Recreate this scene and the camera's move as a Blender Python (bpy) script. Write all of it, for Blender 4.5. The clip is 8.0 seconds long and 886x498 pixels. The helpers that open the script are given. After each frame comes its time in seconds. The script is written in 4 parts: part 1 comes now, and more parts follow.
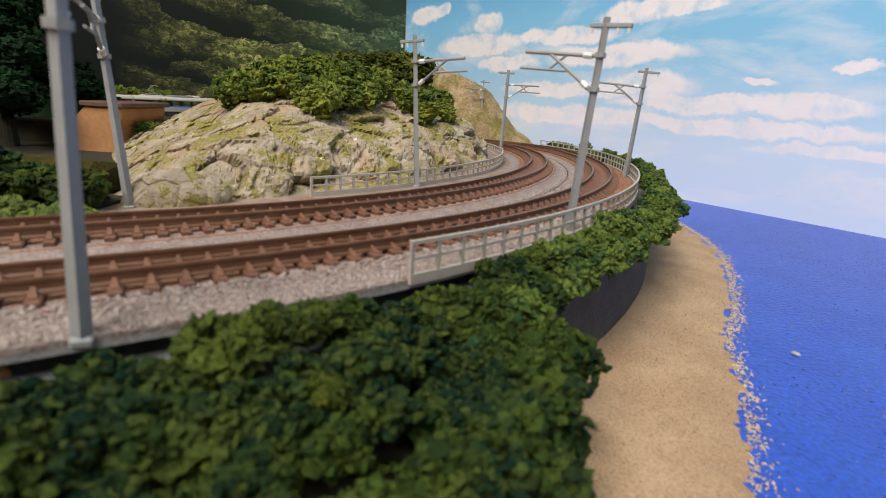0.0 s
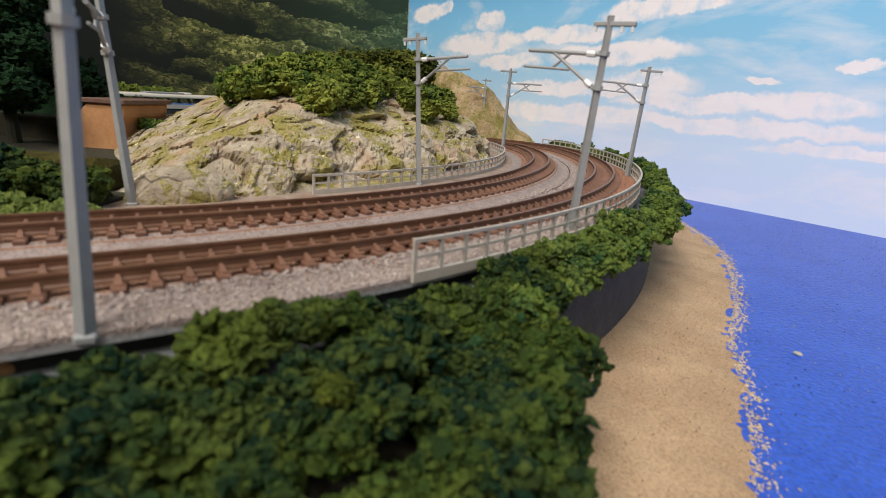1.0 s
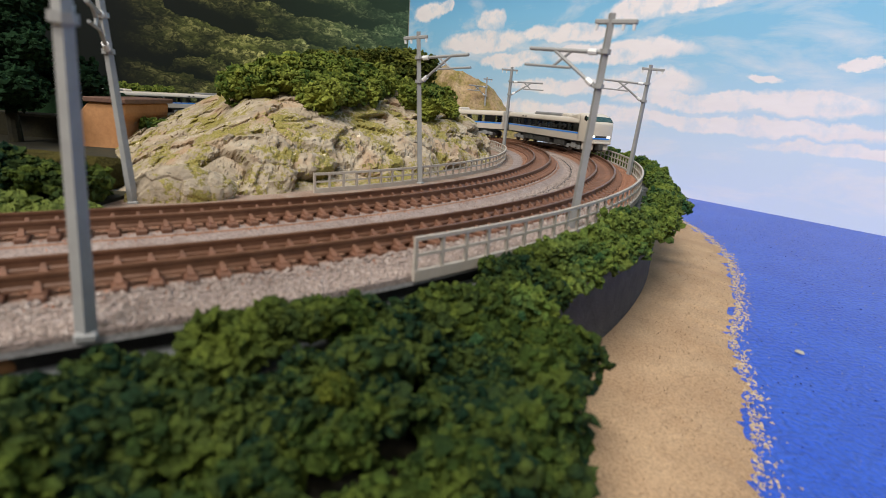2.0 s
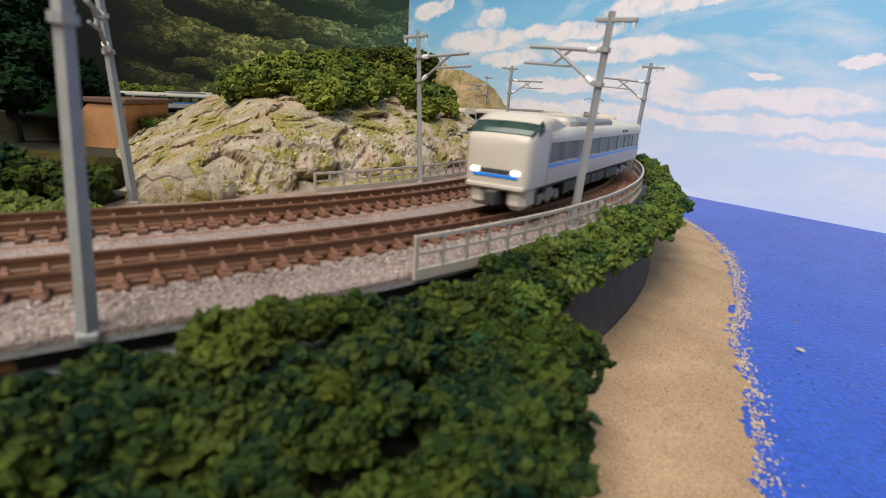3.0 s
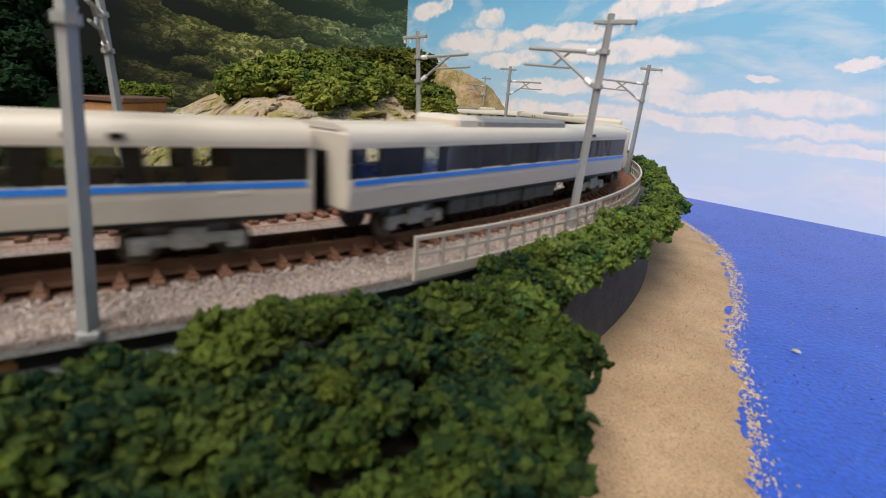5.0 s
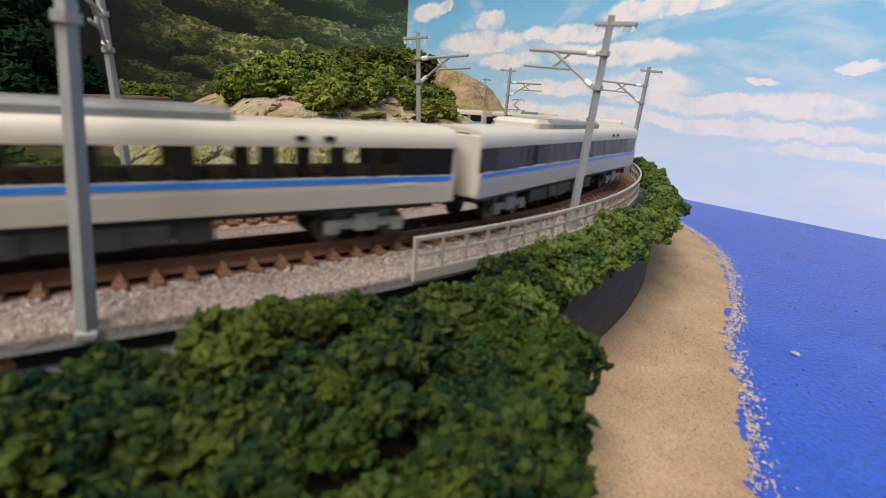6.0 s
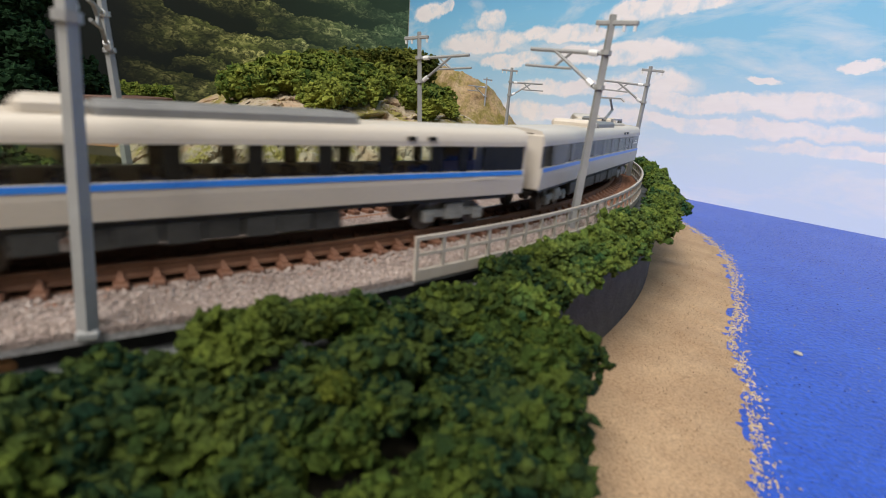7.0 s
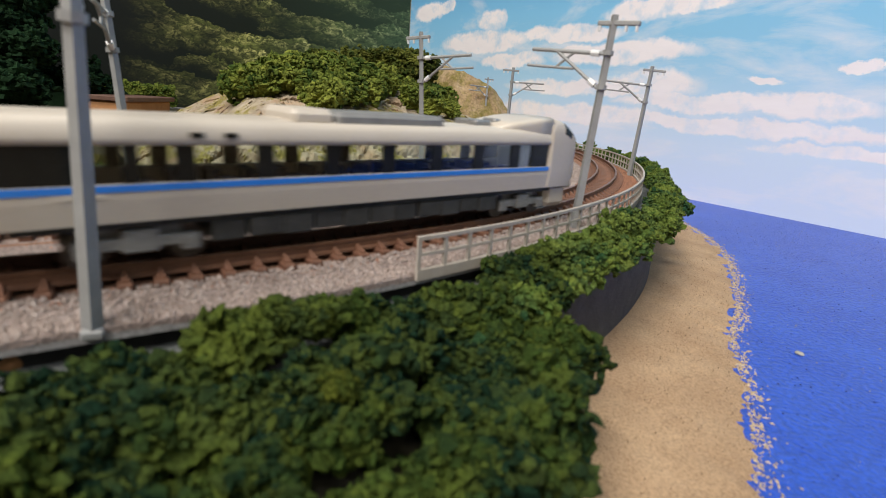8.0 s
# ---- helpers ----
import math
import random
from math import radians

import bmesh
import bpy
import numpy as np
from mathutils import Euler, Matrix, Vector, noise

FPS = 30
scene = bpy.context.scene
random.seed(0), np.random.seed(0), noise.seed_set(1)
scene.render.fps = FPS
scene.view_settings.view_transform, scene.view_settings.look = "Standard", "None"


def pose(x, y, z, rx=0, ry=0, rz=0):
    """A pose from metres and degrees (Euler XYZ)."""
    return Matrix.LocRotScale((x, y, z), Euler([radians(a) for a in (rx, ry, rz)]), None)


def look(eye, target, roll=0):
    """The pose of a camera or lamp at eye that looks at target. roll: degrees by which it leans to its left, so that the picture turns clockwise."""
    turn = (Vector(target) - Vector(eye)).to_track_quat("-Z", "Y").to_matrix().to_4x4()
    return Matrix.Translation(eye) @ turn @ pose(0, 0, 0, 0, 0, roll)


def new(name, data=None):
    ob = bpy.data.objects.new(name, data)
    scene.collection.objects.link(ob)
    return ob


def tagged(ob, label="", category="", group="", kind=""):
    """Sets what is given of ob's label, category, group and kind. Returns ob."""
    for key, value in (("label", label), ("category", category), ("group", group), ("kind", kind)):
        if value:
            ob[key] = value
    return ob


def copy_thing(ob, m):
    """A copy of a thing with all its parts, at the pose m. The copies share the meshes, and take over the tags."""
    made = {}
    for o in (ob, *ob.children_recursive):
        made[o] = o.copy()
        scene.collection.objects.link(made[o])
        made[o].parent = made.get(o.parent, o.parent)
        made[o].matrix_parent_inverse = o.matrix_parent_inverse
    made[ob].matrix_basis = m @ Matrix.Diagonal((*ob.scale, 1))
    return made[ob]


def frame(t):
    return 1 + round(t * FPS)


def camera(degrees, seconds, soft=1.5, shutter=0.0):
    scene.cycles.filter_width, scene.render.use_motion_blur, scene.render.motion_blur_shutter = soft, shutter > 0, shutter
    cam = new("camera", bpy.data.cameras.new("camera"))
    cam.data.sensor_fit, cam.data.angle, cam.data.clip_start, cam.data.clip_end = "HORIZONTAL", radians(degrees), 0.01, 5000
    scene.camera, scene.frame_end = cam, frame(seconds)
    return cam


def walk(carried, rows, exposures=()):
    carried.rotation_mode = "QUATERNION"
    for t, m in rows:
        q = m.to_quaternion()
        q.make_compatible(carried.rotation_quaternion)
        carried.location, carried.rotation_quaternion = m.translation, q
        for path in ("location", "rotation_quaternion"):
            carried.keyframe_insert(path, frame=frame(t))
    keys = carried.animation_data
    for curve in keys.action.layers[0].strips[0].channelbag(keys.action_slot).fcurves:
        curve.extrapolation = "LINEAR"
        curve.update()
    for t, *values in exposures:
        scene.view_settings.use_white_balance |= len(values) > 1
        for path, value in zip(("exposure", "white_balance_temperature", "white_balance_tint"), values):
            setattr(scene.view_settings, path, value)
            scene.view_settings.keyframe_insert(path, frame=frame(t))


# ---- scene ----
cam = camera(83.0, 8.0, soft=0.4, shutter=0.18)
cam.data.dof.use_dof, cam.data.dof.focus_distance, cam.data.dof.aperture_fstop = True, 0.34, 26.0


def aim(x, y, z, yaw, down, roll):
    yaw, down = radians(yaw), radians(down)
    return look((x, y, z), (x + math.sin(yaw) * math.cos(down), y + math.cos(yaw) * math.cos(down), z - math.sin(down)), roll)


PATH = [(0.0, aim(0.00040, -0.00003, 0.02845, 0.092, 16.318, 3.843)),
        (0.5, aim(0.00015, -0.00017, 0.02851, 0.006, 16.455, 3.854)),
        (1.0, aim(0.00000, -0.00000, 0.02840, 0.000, 16.512, 4.069)),
        (1.5, aim(0.00008, 0.00014, 0.02823, -0.079, 16.562, 4.098)),
        (3.0, aim(0.00010, 0.00002, 0.02822, -0.198, 16.750, 3.771)),
        (3.5, aim(-0.00000, -0.00001, 0.02822, -0.102, 16.771, 3.848)),
        (4.0, aim(0.00003, -0.00015, 0.02831, -0.081, 16.796, 3.856)),
        (4.5, aim(-0.00018, -0.00035, 0.02844, 0.006, 16.787, 3.965)),
        (6.0, aim(-0.00039, -0.00028, 0.02836, 0.202, 16.613, 4.378)),
        (6.5, aim(-0.00035, -0.00026, 0.02836, 0.058, 16.637, 4.331)),
        (7.0, aim(-0.00034, -0.00009, 0.02818, 0.019, 16.594, 4.267)),
        (7.5, aim(-0.00025, -0.00009, 0.02828, -0.070, 16.664, 4.162)),
        (8.0, aim(-0.00062, -0.00036, 0.02826, -0.072, 16.642, 4.326))]
walk(cam, PATH, [(0.0, 0.0), (8.0, 0.0)])

# ---- light ----
world = bpy.data.worlds.new("room_air")
scene.world = world
world.use_nodes = True
world.node_tree.nodes["Background"].inputs[0].default_value = (1.0, 0.97, 0.92, 1)
world.node_tree.nodes["Background"].inputs[1].default_value = 0.25


def area_lamp(name, at, target, sx, sy, watts, colour):
    d = bpy.data.lights.new(name, "AREA")
    d.shape, d.size, d.size_y, d.energy, d.color = "RECTANGLE", sx, sy, watts, colour
    ob = new(name, d)
    ob.matrix_world = look(at, target)
    return ob


# Unseen key lamp standing for the room's overhead light.
area_lamp("unseen_room_lamp", (-0.25, -0.40, 1.15), (0.05, 0.3, 0.0), 0.7, 0.2, 13.0, (1.0, 0.95, 0.87))
# Unseen fill lamp, added overhead.
area_lamp("unseen_room_lamp", (-0.35, 0.30, 1.40), (0.0, 0.3, 0.0), 0.9, 0.3, 5.0, (1.0, 0.94, 0.86))
# Unseen front lamps, added to brighten the train's sides.
for _x, _w in ((-0.85, 26.0), (0.60, 4.0)):
    area_lamp("unseen_room_lamp", (_x, -1.30, 1.40), (0.05, 0.3, 0.0), 0.9, 0.3, _w, (1.0, 0.96, 0.91))


# ---- materials ----
def nodes_of(m):
    m.use_nodes = True
    return m.node_tree.nodes, m.node_tree.links, m.node_tree.nodes["Principled BSDF"]


def mixer(n, l, a, b, fac):
    mx = n.new("ShaderNodeMix")
    mx.data_type = "RGBA"
    for sock, v in ((mx.inputs[6], a), (mx.inputs[7], b)):
        if isinstance(v, tuple):
            sock.default_value = (*v[:3], 1)
        else:
            l.new(v, sock)
    if isinstance(fac, float):
        mx.inputs[0].default_value = fac
    else:
        l.new(fac, mx.inputs[0])
    return mx.outputs[2]


def noise_out(n, l, coord, scale, detail=4.0, rough=0.6, distort=0.0):
    t = n.new("ShaderNodeTexNoise")
    t.inputs["Scale"].default_value = scale
    t.inputs["Detail"].default_value = detail
    t.inputs["Roughness"].default_value = rough
    t.inputs["Distortion"].default_value = distort
    l.new(coord, t.inputs["Vector"])
    return t.outputs["Fac"]


def ramp(n, l, src, lo, hi):
    r = n.new("ShaderNodeMapRange")
    r.inputs[1].default_value, r.inputs[2].default_value = lo, hi
    l.new(src, r.inputs[0])
    return r.outputs[0]


def mat(name, c1, c2, rough=0.6, s1=300.0, s2=2500.0, metal=0.0, bump=0.3, bump_d=0.0002, island=0.0, objvar=0.0, c3=None, spec=0.5, chips=None, moss=0.52, speck=0.35):
    """Two-scale mottled surface: c1 to c2 over s1, speckle over s2, a third colour in patches."""
    m = bpy.data.materials.new(name)
    n, l, b = nodes_of(m)
    co = n.new("ShaderNodeTexCoord").outputs["Object"]
    big = noise_out(n, l, co, s1)
    small = noise_out(n, l, co, s2, 3.0)
    col = mixer(n, l, c1, c2, ramp(n, l, big, 0.32, 0.68))
    if c3:
        col = mixer(n, l, col, c3, ramp(n, l, noise_out(n, l, co, s1 * 1.3, 8.0, 0.75, 0.5), moss, moss + 0.16))
    if chips:
        col = mixer(n, l, col, chips, ramp(n, l, noise_out(n, l, co, s1 * 3.1, 4.0, 0.6, 0.6), 0.66, 0.70))
    dark = mixer(n, l, col, (0, 0, 0), speck)
    col = mixer(n, l, dark, col, ramp(n, l, small, 0.35, 0.6))
    if island or objvar:
        if island:
            rnd = n.new("ShaderNodeNewGeometry").outputs["Random Per Island"]
        else:
            rnd = n.new("ShaderNodeObjectInfo").outputs["Random"]
        hsv = n.new("ShaderNodeHueSaturation")
        l.new(col, hsv.inputs["Color"])
        v = n.new("ShaderNodeMapRange")
        v.inputs[3].default_value, v.inputs[4].default_value = 1 - (island or objvar), 1 + (island or objvar)
        l.new(rnd, v.inputs[0])
        l.new(v.outputs[0], hsv.inputs["Value"])
        col = hsv.outputs[0]
    l.new(col, b.inputs["Base Color"])
    b.inputs["Roughness"].default_value, b.inputs["Metallic"].default_value = rough, metal
    b.inputs["Specular IOR Level"].default_value = spec
    if bump:
        bp = n.new("ShaderNodeBump")
        bp.inputs["Strength"].default_value, bp.inputs["Distance"].default_value = bump, bump_d
        l.new(small, bp.inputs["Height"])
        l.new(bp.outputs[0], b.inputs["Normal"])
    return m


M_RAIL = mat("rail_brown", (0.12, 0.055, 0.031), (0.185, 0.092, 0.055), 0.42, 200, 3000, 0.0, 0.1, speck=0.2)
M_SLEEPER = mat("sleeper_plastic", (0.155, 0.068, 0.039), (0.23, 0.108, 0.064), 0.7, 300, 2500, objvar=0.12)
M_BALLAST = mat("ballast_brown", (0.25, 0.125, 0.078), (0.35, 0.195, 0.125), 0.9, 250, 1800, bump=1.0, bump_d=0.0005)
M_GREYBED = mat("ballast_grey", (0.27, 0.20, 0.175), (0.37, 0.30, 0.275), 0.8, 250, 1500, bump=1.0, bump_d=0.0005)
M_STONE = mat("gravel_stone", (0.29, 0.225, 0.195), (0.42, 0.345, 0.31), 0.4, 600, 3000, island=0.22, speck=0.15)
M_BROWNSTONE = mat("brown_gravel", (0.28, 0.125, 0.072), (0.40, 0.20, 0.125), 0.8, 600, 3000, island=0.35)
M_BOARD = mat("board_edge", (0.30, 0.29, 0.29), (0.38, 0.37, 0.37), 0.6, 150, 1500)
M_DARKGAP = mat("gap_black", (0.015, 0.015, 0.017), (0.03, 0.03, 0.03), 0.8)
M_LEDGE = mat("ledge_grey", (0.13, 0.14, 0.14), (0.19, 0.20, 0.20), 0.8, 180, 1800)
M_VERGE = mat("dusty_verge", (0.27, 0.17, 0.12), (0.36, 0.28, 0.23), 0.9, 120, 1500, bump=0.8)
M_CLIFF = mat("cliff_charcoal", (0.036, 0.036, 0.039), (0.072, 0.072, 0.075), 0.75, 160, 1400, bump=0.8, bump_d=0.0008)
M_POLE = mat("pole_grey", (0.27, 0.272, 0.272), (0.33, 0.332, 0.330), 0.45, 200, 2500, bump=0.05, speck=0.07)
M_INSUL = mat("insulator_white", (0.8, 0.8, 0.8), (0.72, 0.72, 0.72), 0.3, bump=0.0, speck=0.07)
M_FENCE = mat("fence_grey", (0.41, 0.36, 0.31), (0.49, 0.44, 0.385), 0.55, 200, 2500, bump=0.05, speck=0.07)


def foam(name, dark, mid, light, patch=55.0):
    """Dyed foam crumbs: patches of hue over the thicket, each crumb and each tuft a little different."""
    m = bpy.data.materials.new(name)
    n, l, b = nodes_of(m)
    geo = n.new("ShaderNodeNewGeometry")
    big = noise_out(n, l, geo.outputs["Position"], patch, 3.0, 0.55)
    col = mixer(n, l, dark, mid, ramp(n, l, big, 0.43, 0.57))
    info = n.new("ShaderNodeObjectInfo")
    col = mixer(n, l, col, light, ramp(n, l, info.outputs["Random"], 0.55, 1.55))
    col = mixer(n, l, col, light, ramp(n, l, geo.outputs["Random Per Island"], 0.35, 1.8))
    fine = noise_out(n, l, geo.outputs["Position"], 1700.0, 3.0)
    hsv = n.new("ShaderNodeHueSaturation")
    l.new(col, hsv.inputs["Color"])
    v = n.new("ShaderNodeMapRange")
    v.inputs[1].default_value, v.inputs[2].default_value, v.inputs[3].default_value, v.inputs[4].default_value = 0.3, 0.7, 0.45, 1.35
    l.new(fine, v.inputs[0])
    l.new(v.outputs[0], hsv.inputs["Value"])
    l.new(hsv.outputs[0], b.inputs["Base Color"])
    b.inputs["Roughness"].default_value, b.inputs["Specular IOR Level"].default_value = 0.95, 0.1
    bp = n.new("ShaderNodeBump")
    bp.inputs["Strength"].default_value, bp.inputs["Distance"].default_value = 0.9, 0.0005
    l.new(fine, bp.inputs["Height"])
    l.new(bp.outputs[0], b.inputs["Normal"])
    return m


# One foam in a shaded and a lit copy, light put into the colour.
M_BUSH_SHADED = foam("foam_foliage_shaded", (0.007, 0.023, 0.012), (0.032, 0.056, 0.011), (0.100, 0.126, 0.019), 75.0)
M_BUSH_LIT = foam("foam_foliage_lit", (0.024, 0.067, 0.028), (0.080, 0.126, 0.025), (0.185, 0.225, 0.042))
M_BUSH2 = foam("foam_foliage_hill", (0.038, 0.070, 0.015), (0.112, 0.150, 0.027), (0.29, 0.31, 0.056), 70.0)
M_BUSH3 = foam("foam_foliage_yellow", (0.035, 0.055, 0.010), (0.075, 0.090, 0.012), (0.11, 0.12, 0.014))
M_BUSH5 = foam("foam_foliage_olive", (0.034, 0.054, 0.011), (0.088, 0.104, 0.019), (0.16, 0.155, 0.030), 60.0)
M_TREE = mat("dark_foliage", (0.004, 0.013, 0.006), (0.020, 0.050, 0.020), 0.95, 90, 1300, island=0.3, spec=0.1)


def rock_mat():
    """Painted plaster rock: grey and tan faces, granular yellow-green flock in patches, bare cream chips."""
    m = bpy.data.materials.new("plaster_rock")
    n, l, b = nodes_of(m)
    co = n.new("ShaderNodeTexCoord").outputs["Object"]
    grain = noise_out(n, l, co, 900.0, 4.0, 0.7)
    col = mixer(n, l, (0.26, 0.207, 0.145), (0.47, 0.395, 0.295), ramp(n, l, noise_out(n, l, co, 95.0, 6.0, 0.65), 0.36, 0.64))
    col = mixer(n, l, col, (0.36, 0.245, 0.155), ramp(n, l, noise_out(n, l, co, 48.0, 3.0, 0.6, 0.4), 0.52, 0.66))
    mul = n.new("ShaderNodeMath")
    mul.operation = "ADD"
    l.new(noise_out(n, l, co, 62.0, 5.0, 0.65, 0.5), mul.inputs[0])
    half = n.new("ShaderNodeMath")
    half.operation = "MULTIPLY"
    half.inputs[1].default_value = 0.55
    l.new(noise_out(n, l, co, 700.0, 3.0, 0.7), half.inputs[0])
    l.new(half.outputs[0], mul.inputs[1])
    flock = mixer(n, l, (0.16, 0.138, 0.028), (0.33, 0.275, 0.07), ramp(n, l, noise_out(n, l, co, 1500.0, 2.0), 0.35, 0.65))
    col = mixer(n, l, col, flock, ramp(n, l, mul.outputs[0], 0.778, 0.825))
    col = mixer(n, l, col, (0.72, 0.62, 0.46), ramp(n, l, noise_out(n, l, co, 170.0, 4.0, 0.6, 0.8), 0.675, 0.70))
    col = mixer(n, l, col, (0.06, 0.05, 0.035), ramp(n, l, noise_out(n, l, co, 520.0, 3.0, 0.6, 0.6), 0.66, 0.70))
    l.new(col, b.inputs["Base Color"])
    b.inputs["Roughness"].default_value = 0.75
    bp = n.new("ShaderNodeBump")
    bp.inputs["Strength"].default_value, bp.inputs["Distance"].default_value = 0.8, 0.0006
    l.new(grain, bp.inputs["Height"])
    l.new(bp.outputs[0], b.inputs["Normal"])
    return m


M_ROCK = rock_mat()
M_TAN = mat("tan_hill", (0.34, 0.22, 0.11), (0.50, 0.37, 0.22), 0.9, 40, 500, bump=1.0, bump_d=0.001, c3=(0.22, 0.18, 0.04), moss=0.43)
M_GRASS = mat("flock_grass", (0.10, 0.14, 0.02), (0.19, 0.24, 0.04), 0.95, 200, 2200, bump=1.0, bump_d=0.0008)
M_CLAY = mat("ochre_plaster", (0.38, 0.175, 0.07), (0.47, 0.235, 0.10), 0.85, 60, 600, speck=0.12)
# Dark ground colour; on the wall behind the tree it stands for shade.
M_DARKBROWN = mat("very_dark_brown", (0.012, 0.011, 0.006), (0.04, 0.034, 0.012), 0.9, 90, 900)
M_OLIVE = mat("olive_flock", (0.035, 0.030, 0.008), (0.095, 0.080, 0.020), 0.95, 140, 1500, bump=1.0, bump_d=0.0008, spec=0.1)
M_BRIDGE = mat("bridge_brown", (0.12, 0.06, 0.045), (0.17, 0.09, 0.06), 0.7)
M_SAND = mat("beach_sand", (0.40, 0.255, 0.145), (0.51, 0.345, 0.205), 0.9, 60, 1600, bump=0.9, bump_d=0.0004)
M_SANDGLINT = mat("sand_glint_flake", (0.50, 0.38, 0.25), (0.6, 0.48, 0.33), 0.8, island=0.2)
M_DARKFLECK = mat("dark_flake", (0.010, 0.016, 0.11), (0.05, 0.035, 0.05), 0.8, island=0.4)
M_SEA = mat("blue_sea_paint", (0.014, 0.068, 0.50), (0.026, 0.102, 0.60), 0.32, 35, 650, bump=1.0, bump_d=0.0007, speck=0.4)
M_BROWNFLECK = mat("brown_flake", (0.19, 0.12, 0.07), (0.30, 0.20, 0.12), 0.8, island=0.4)
M_PEBBLE = mat("pebble", (0.40, 0.38, 0.34), (0.46, 0.44, 0.39), 0.7)
M_WHITE = mat("carriage_white", (0.57, 0.510, 0.435), (0.60, 0.540, 0.465), 0.40, 60, 2500, bump=0.0, speck=0.07)
M_ROOFGREY = mat("roof_grey", (0.19, 0.19, 0.19), (0.24, 0.24, 0.235), 0.5, speck=0.07)
M_STRIPE = mat("stripe_blue", (0.025, 0.21, 0.74), (0.03, 0.24, 0.80), 0.3, bump=0.0, speck=0.07)
M_SCREEN = mat("cab_glass", (0.020, 0.050, 0.040), (0.040, 0.085, 0.070), 0.12, 150, 1500, bump=0.0)
M_BLACK = mat("window_black", (0.010, 0.011, 0.011), (0.016, 0.017, 0.016), 0.2, bump=0.0, spec=0.22)
M_UNDER = mat("underframe_grey", (0.035, 0.035, 0.034), (0.060, 0.060, 0.058), 0.6)
M_BOGIE = mat("bogie_grey", (0.22, 0.22, 0.22), (0.30, 0.30, 0.29), 0.5)
M_WHEEL = mat("wheel_steel", (0.10, 0.08, 0.07), (0.16, 0.14, 0.13), 0.4, metal=0.6)
M_SEAT = mat("seat_blue", (0.022, 0.032, 0.085), (0.035, 0.05, 0.12), 0.8)
M_PANTO = mat("panto_grey", (0.30, 0.30, 0.30), (0.4, 0.4, 0.4), 0.4, metal=0.5)
M_ROOM = mat("room_wall", (0.40, 0.39, 0.36), (0.45, 0.44, 0.41), 0.9, 2, 60)
M_FLOOR = mat("room_floor", (0.25, 0.2, 0.15), (0.3, 0.25, 0.2), 0.6, 2, 60)
M_TABLE = mat("table_wood", (0.3, 0.2, 0.1), (0.35, 0.25, 0.14), 0.6, 10, 200)


def glass_mat():
    m = bpy.data.materials.new("tinted_pane")
    n, l, b = nodes_of(m)
    tr = n.new("ShaderNodeBsdfTransparent")
    tr.inputs[0].default_value = (0.93, 0.96, 0.94, 1)
    gl = n.new("ShaderNodeBsdfGlossy")
    gl.inputs["Roughness"].default_value = 0.06
    lw = n.new("ShaderNodeFresnel")
    lw.inputs[0].default_value = 1.30
    mx = n.new("ShaderNodeMixShader")
    l.new(lw.outputs[0], mx.inputs[0])
    l.new(tr.outputs[0], mx.inputs[1])
    l.new(gl.outputs[0], mx.inputs[2])
    l.new(mx.outputs[0], n["Material Output"].inputs[0])
    return m


def glow_mat(name, colour, strength):
    m = bpy.data.materials.new(name)
    n, l, b = nodes_of(m)
    b.inputs["Base Color"].default_value = (*colour, 1)
    b.inputs["Emission Color"].default_value = (*colour, 1)
    b.inputs["Emission Strength"].default_value = strength
    return m


M_GLASS = glass_mat()
M_HEADLIGHT = glow_mat("headlight", (1.0, 0.95, 0.85), 1.6)


CLOUDS = ((0.047, 0.140, 0.033, 0.011), (0.088, 0.143, 0.019, 0.007), (0.161, 0.098, 0.079, 0.013), (0.176, 0.122, 0.026, 0.012), (0.291, 0.101, 0.067, 0.008), (0.372, 0.117, 0.040, 0.010),
          (0.419, 0.119, 0.034, 0.006), (0.355, 0.082, 0.082, 0.010), (0.213, 0.077, 0.047, 0.008), (0.396, 0.055, 0.044, 0.012), (0.308, 0.050, 0.089, 0.008), (0.445, 0.040, 0.087, 0.007),
          (0.523, 0.042, 0.042, 0.010), (0.548, 0.070, 0.014, 0.004), (0.476, 0.024, 0.111, 0.006), (0.547, 0.012, 0.056, 0.005), (0.305, 0.024, 0.107, 0.010), (0.485, 0.058, 0.014, 0.003))


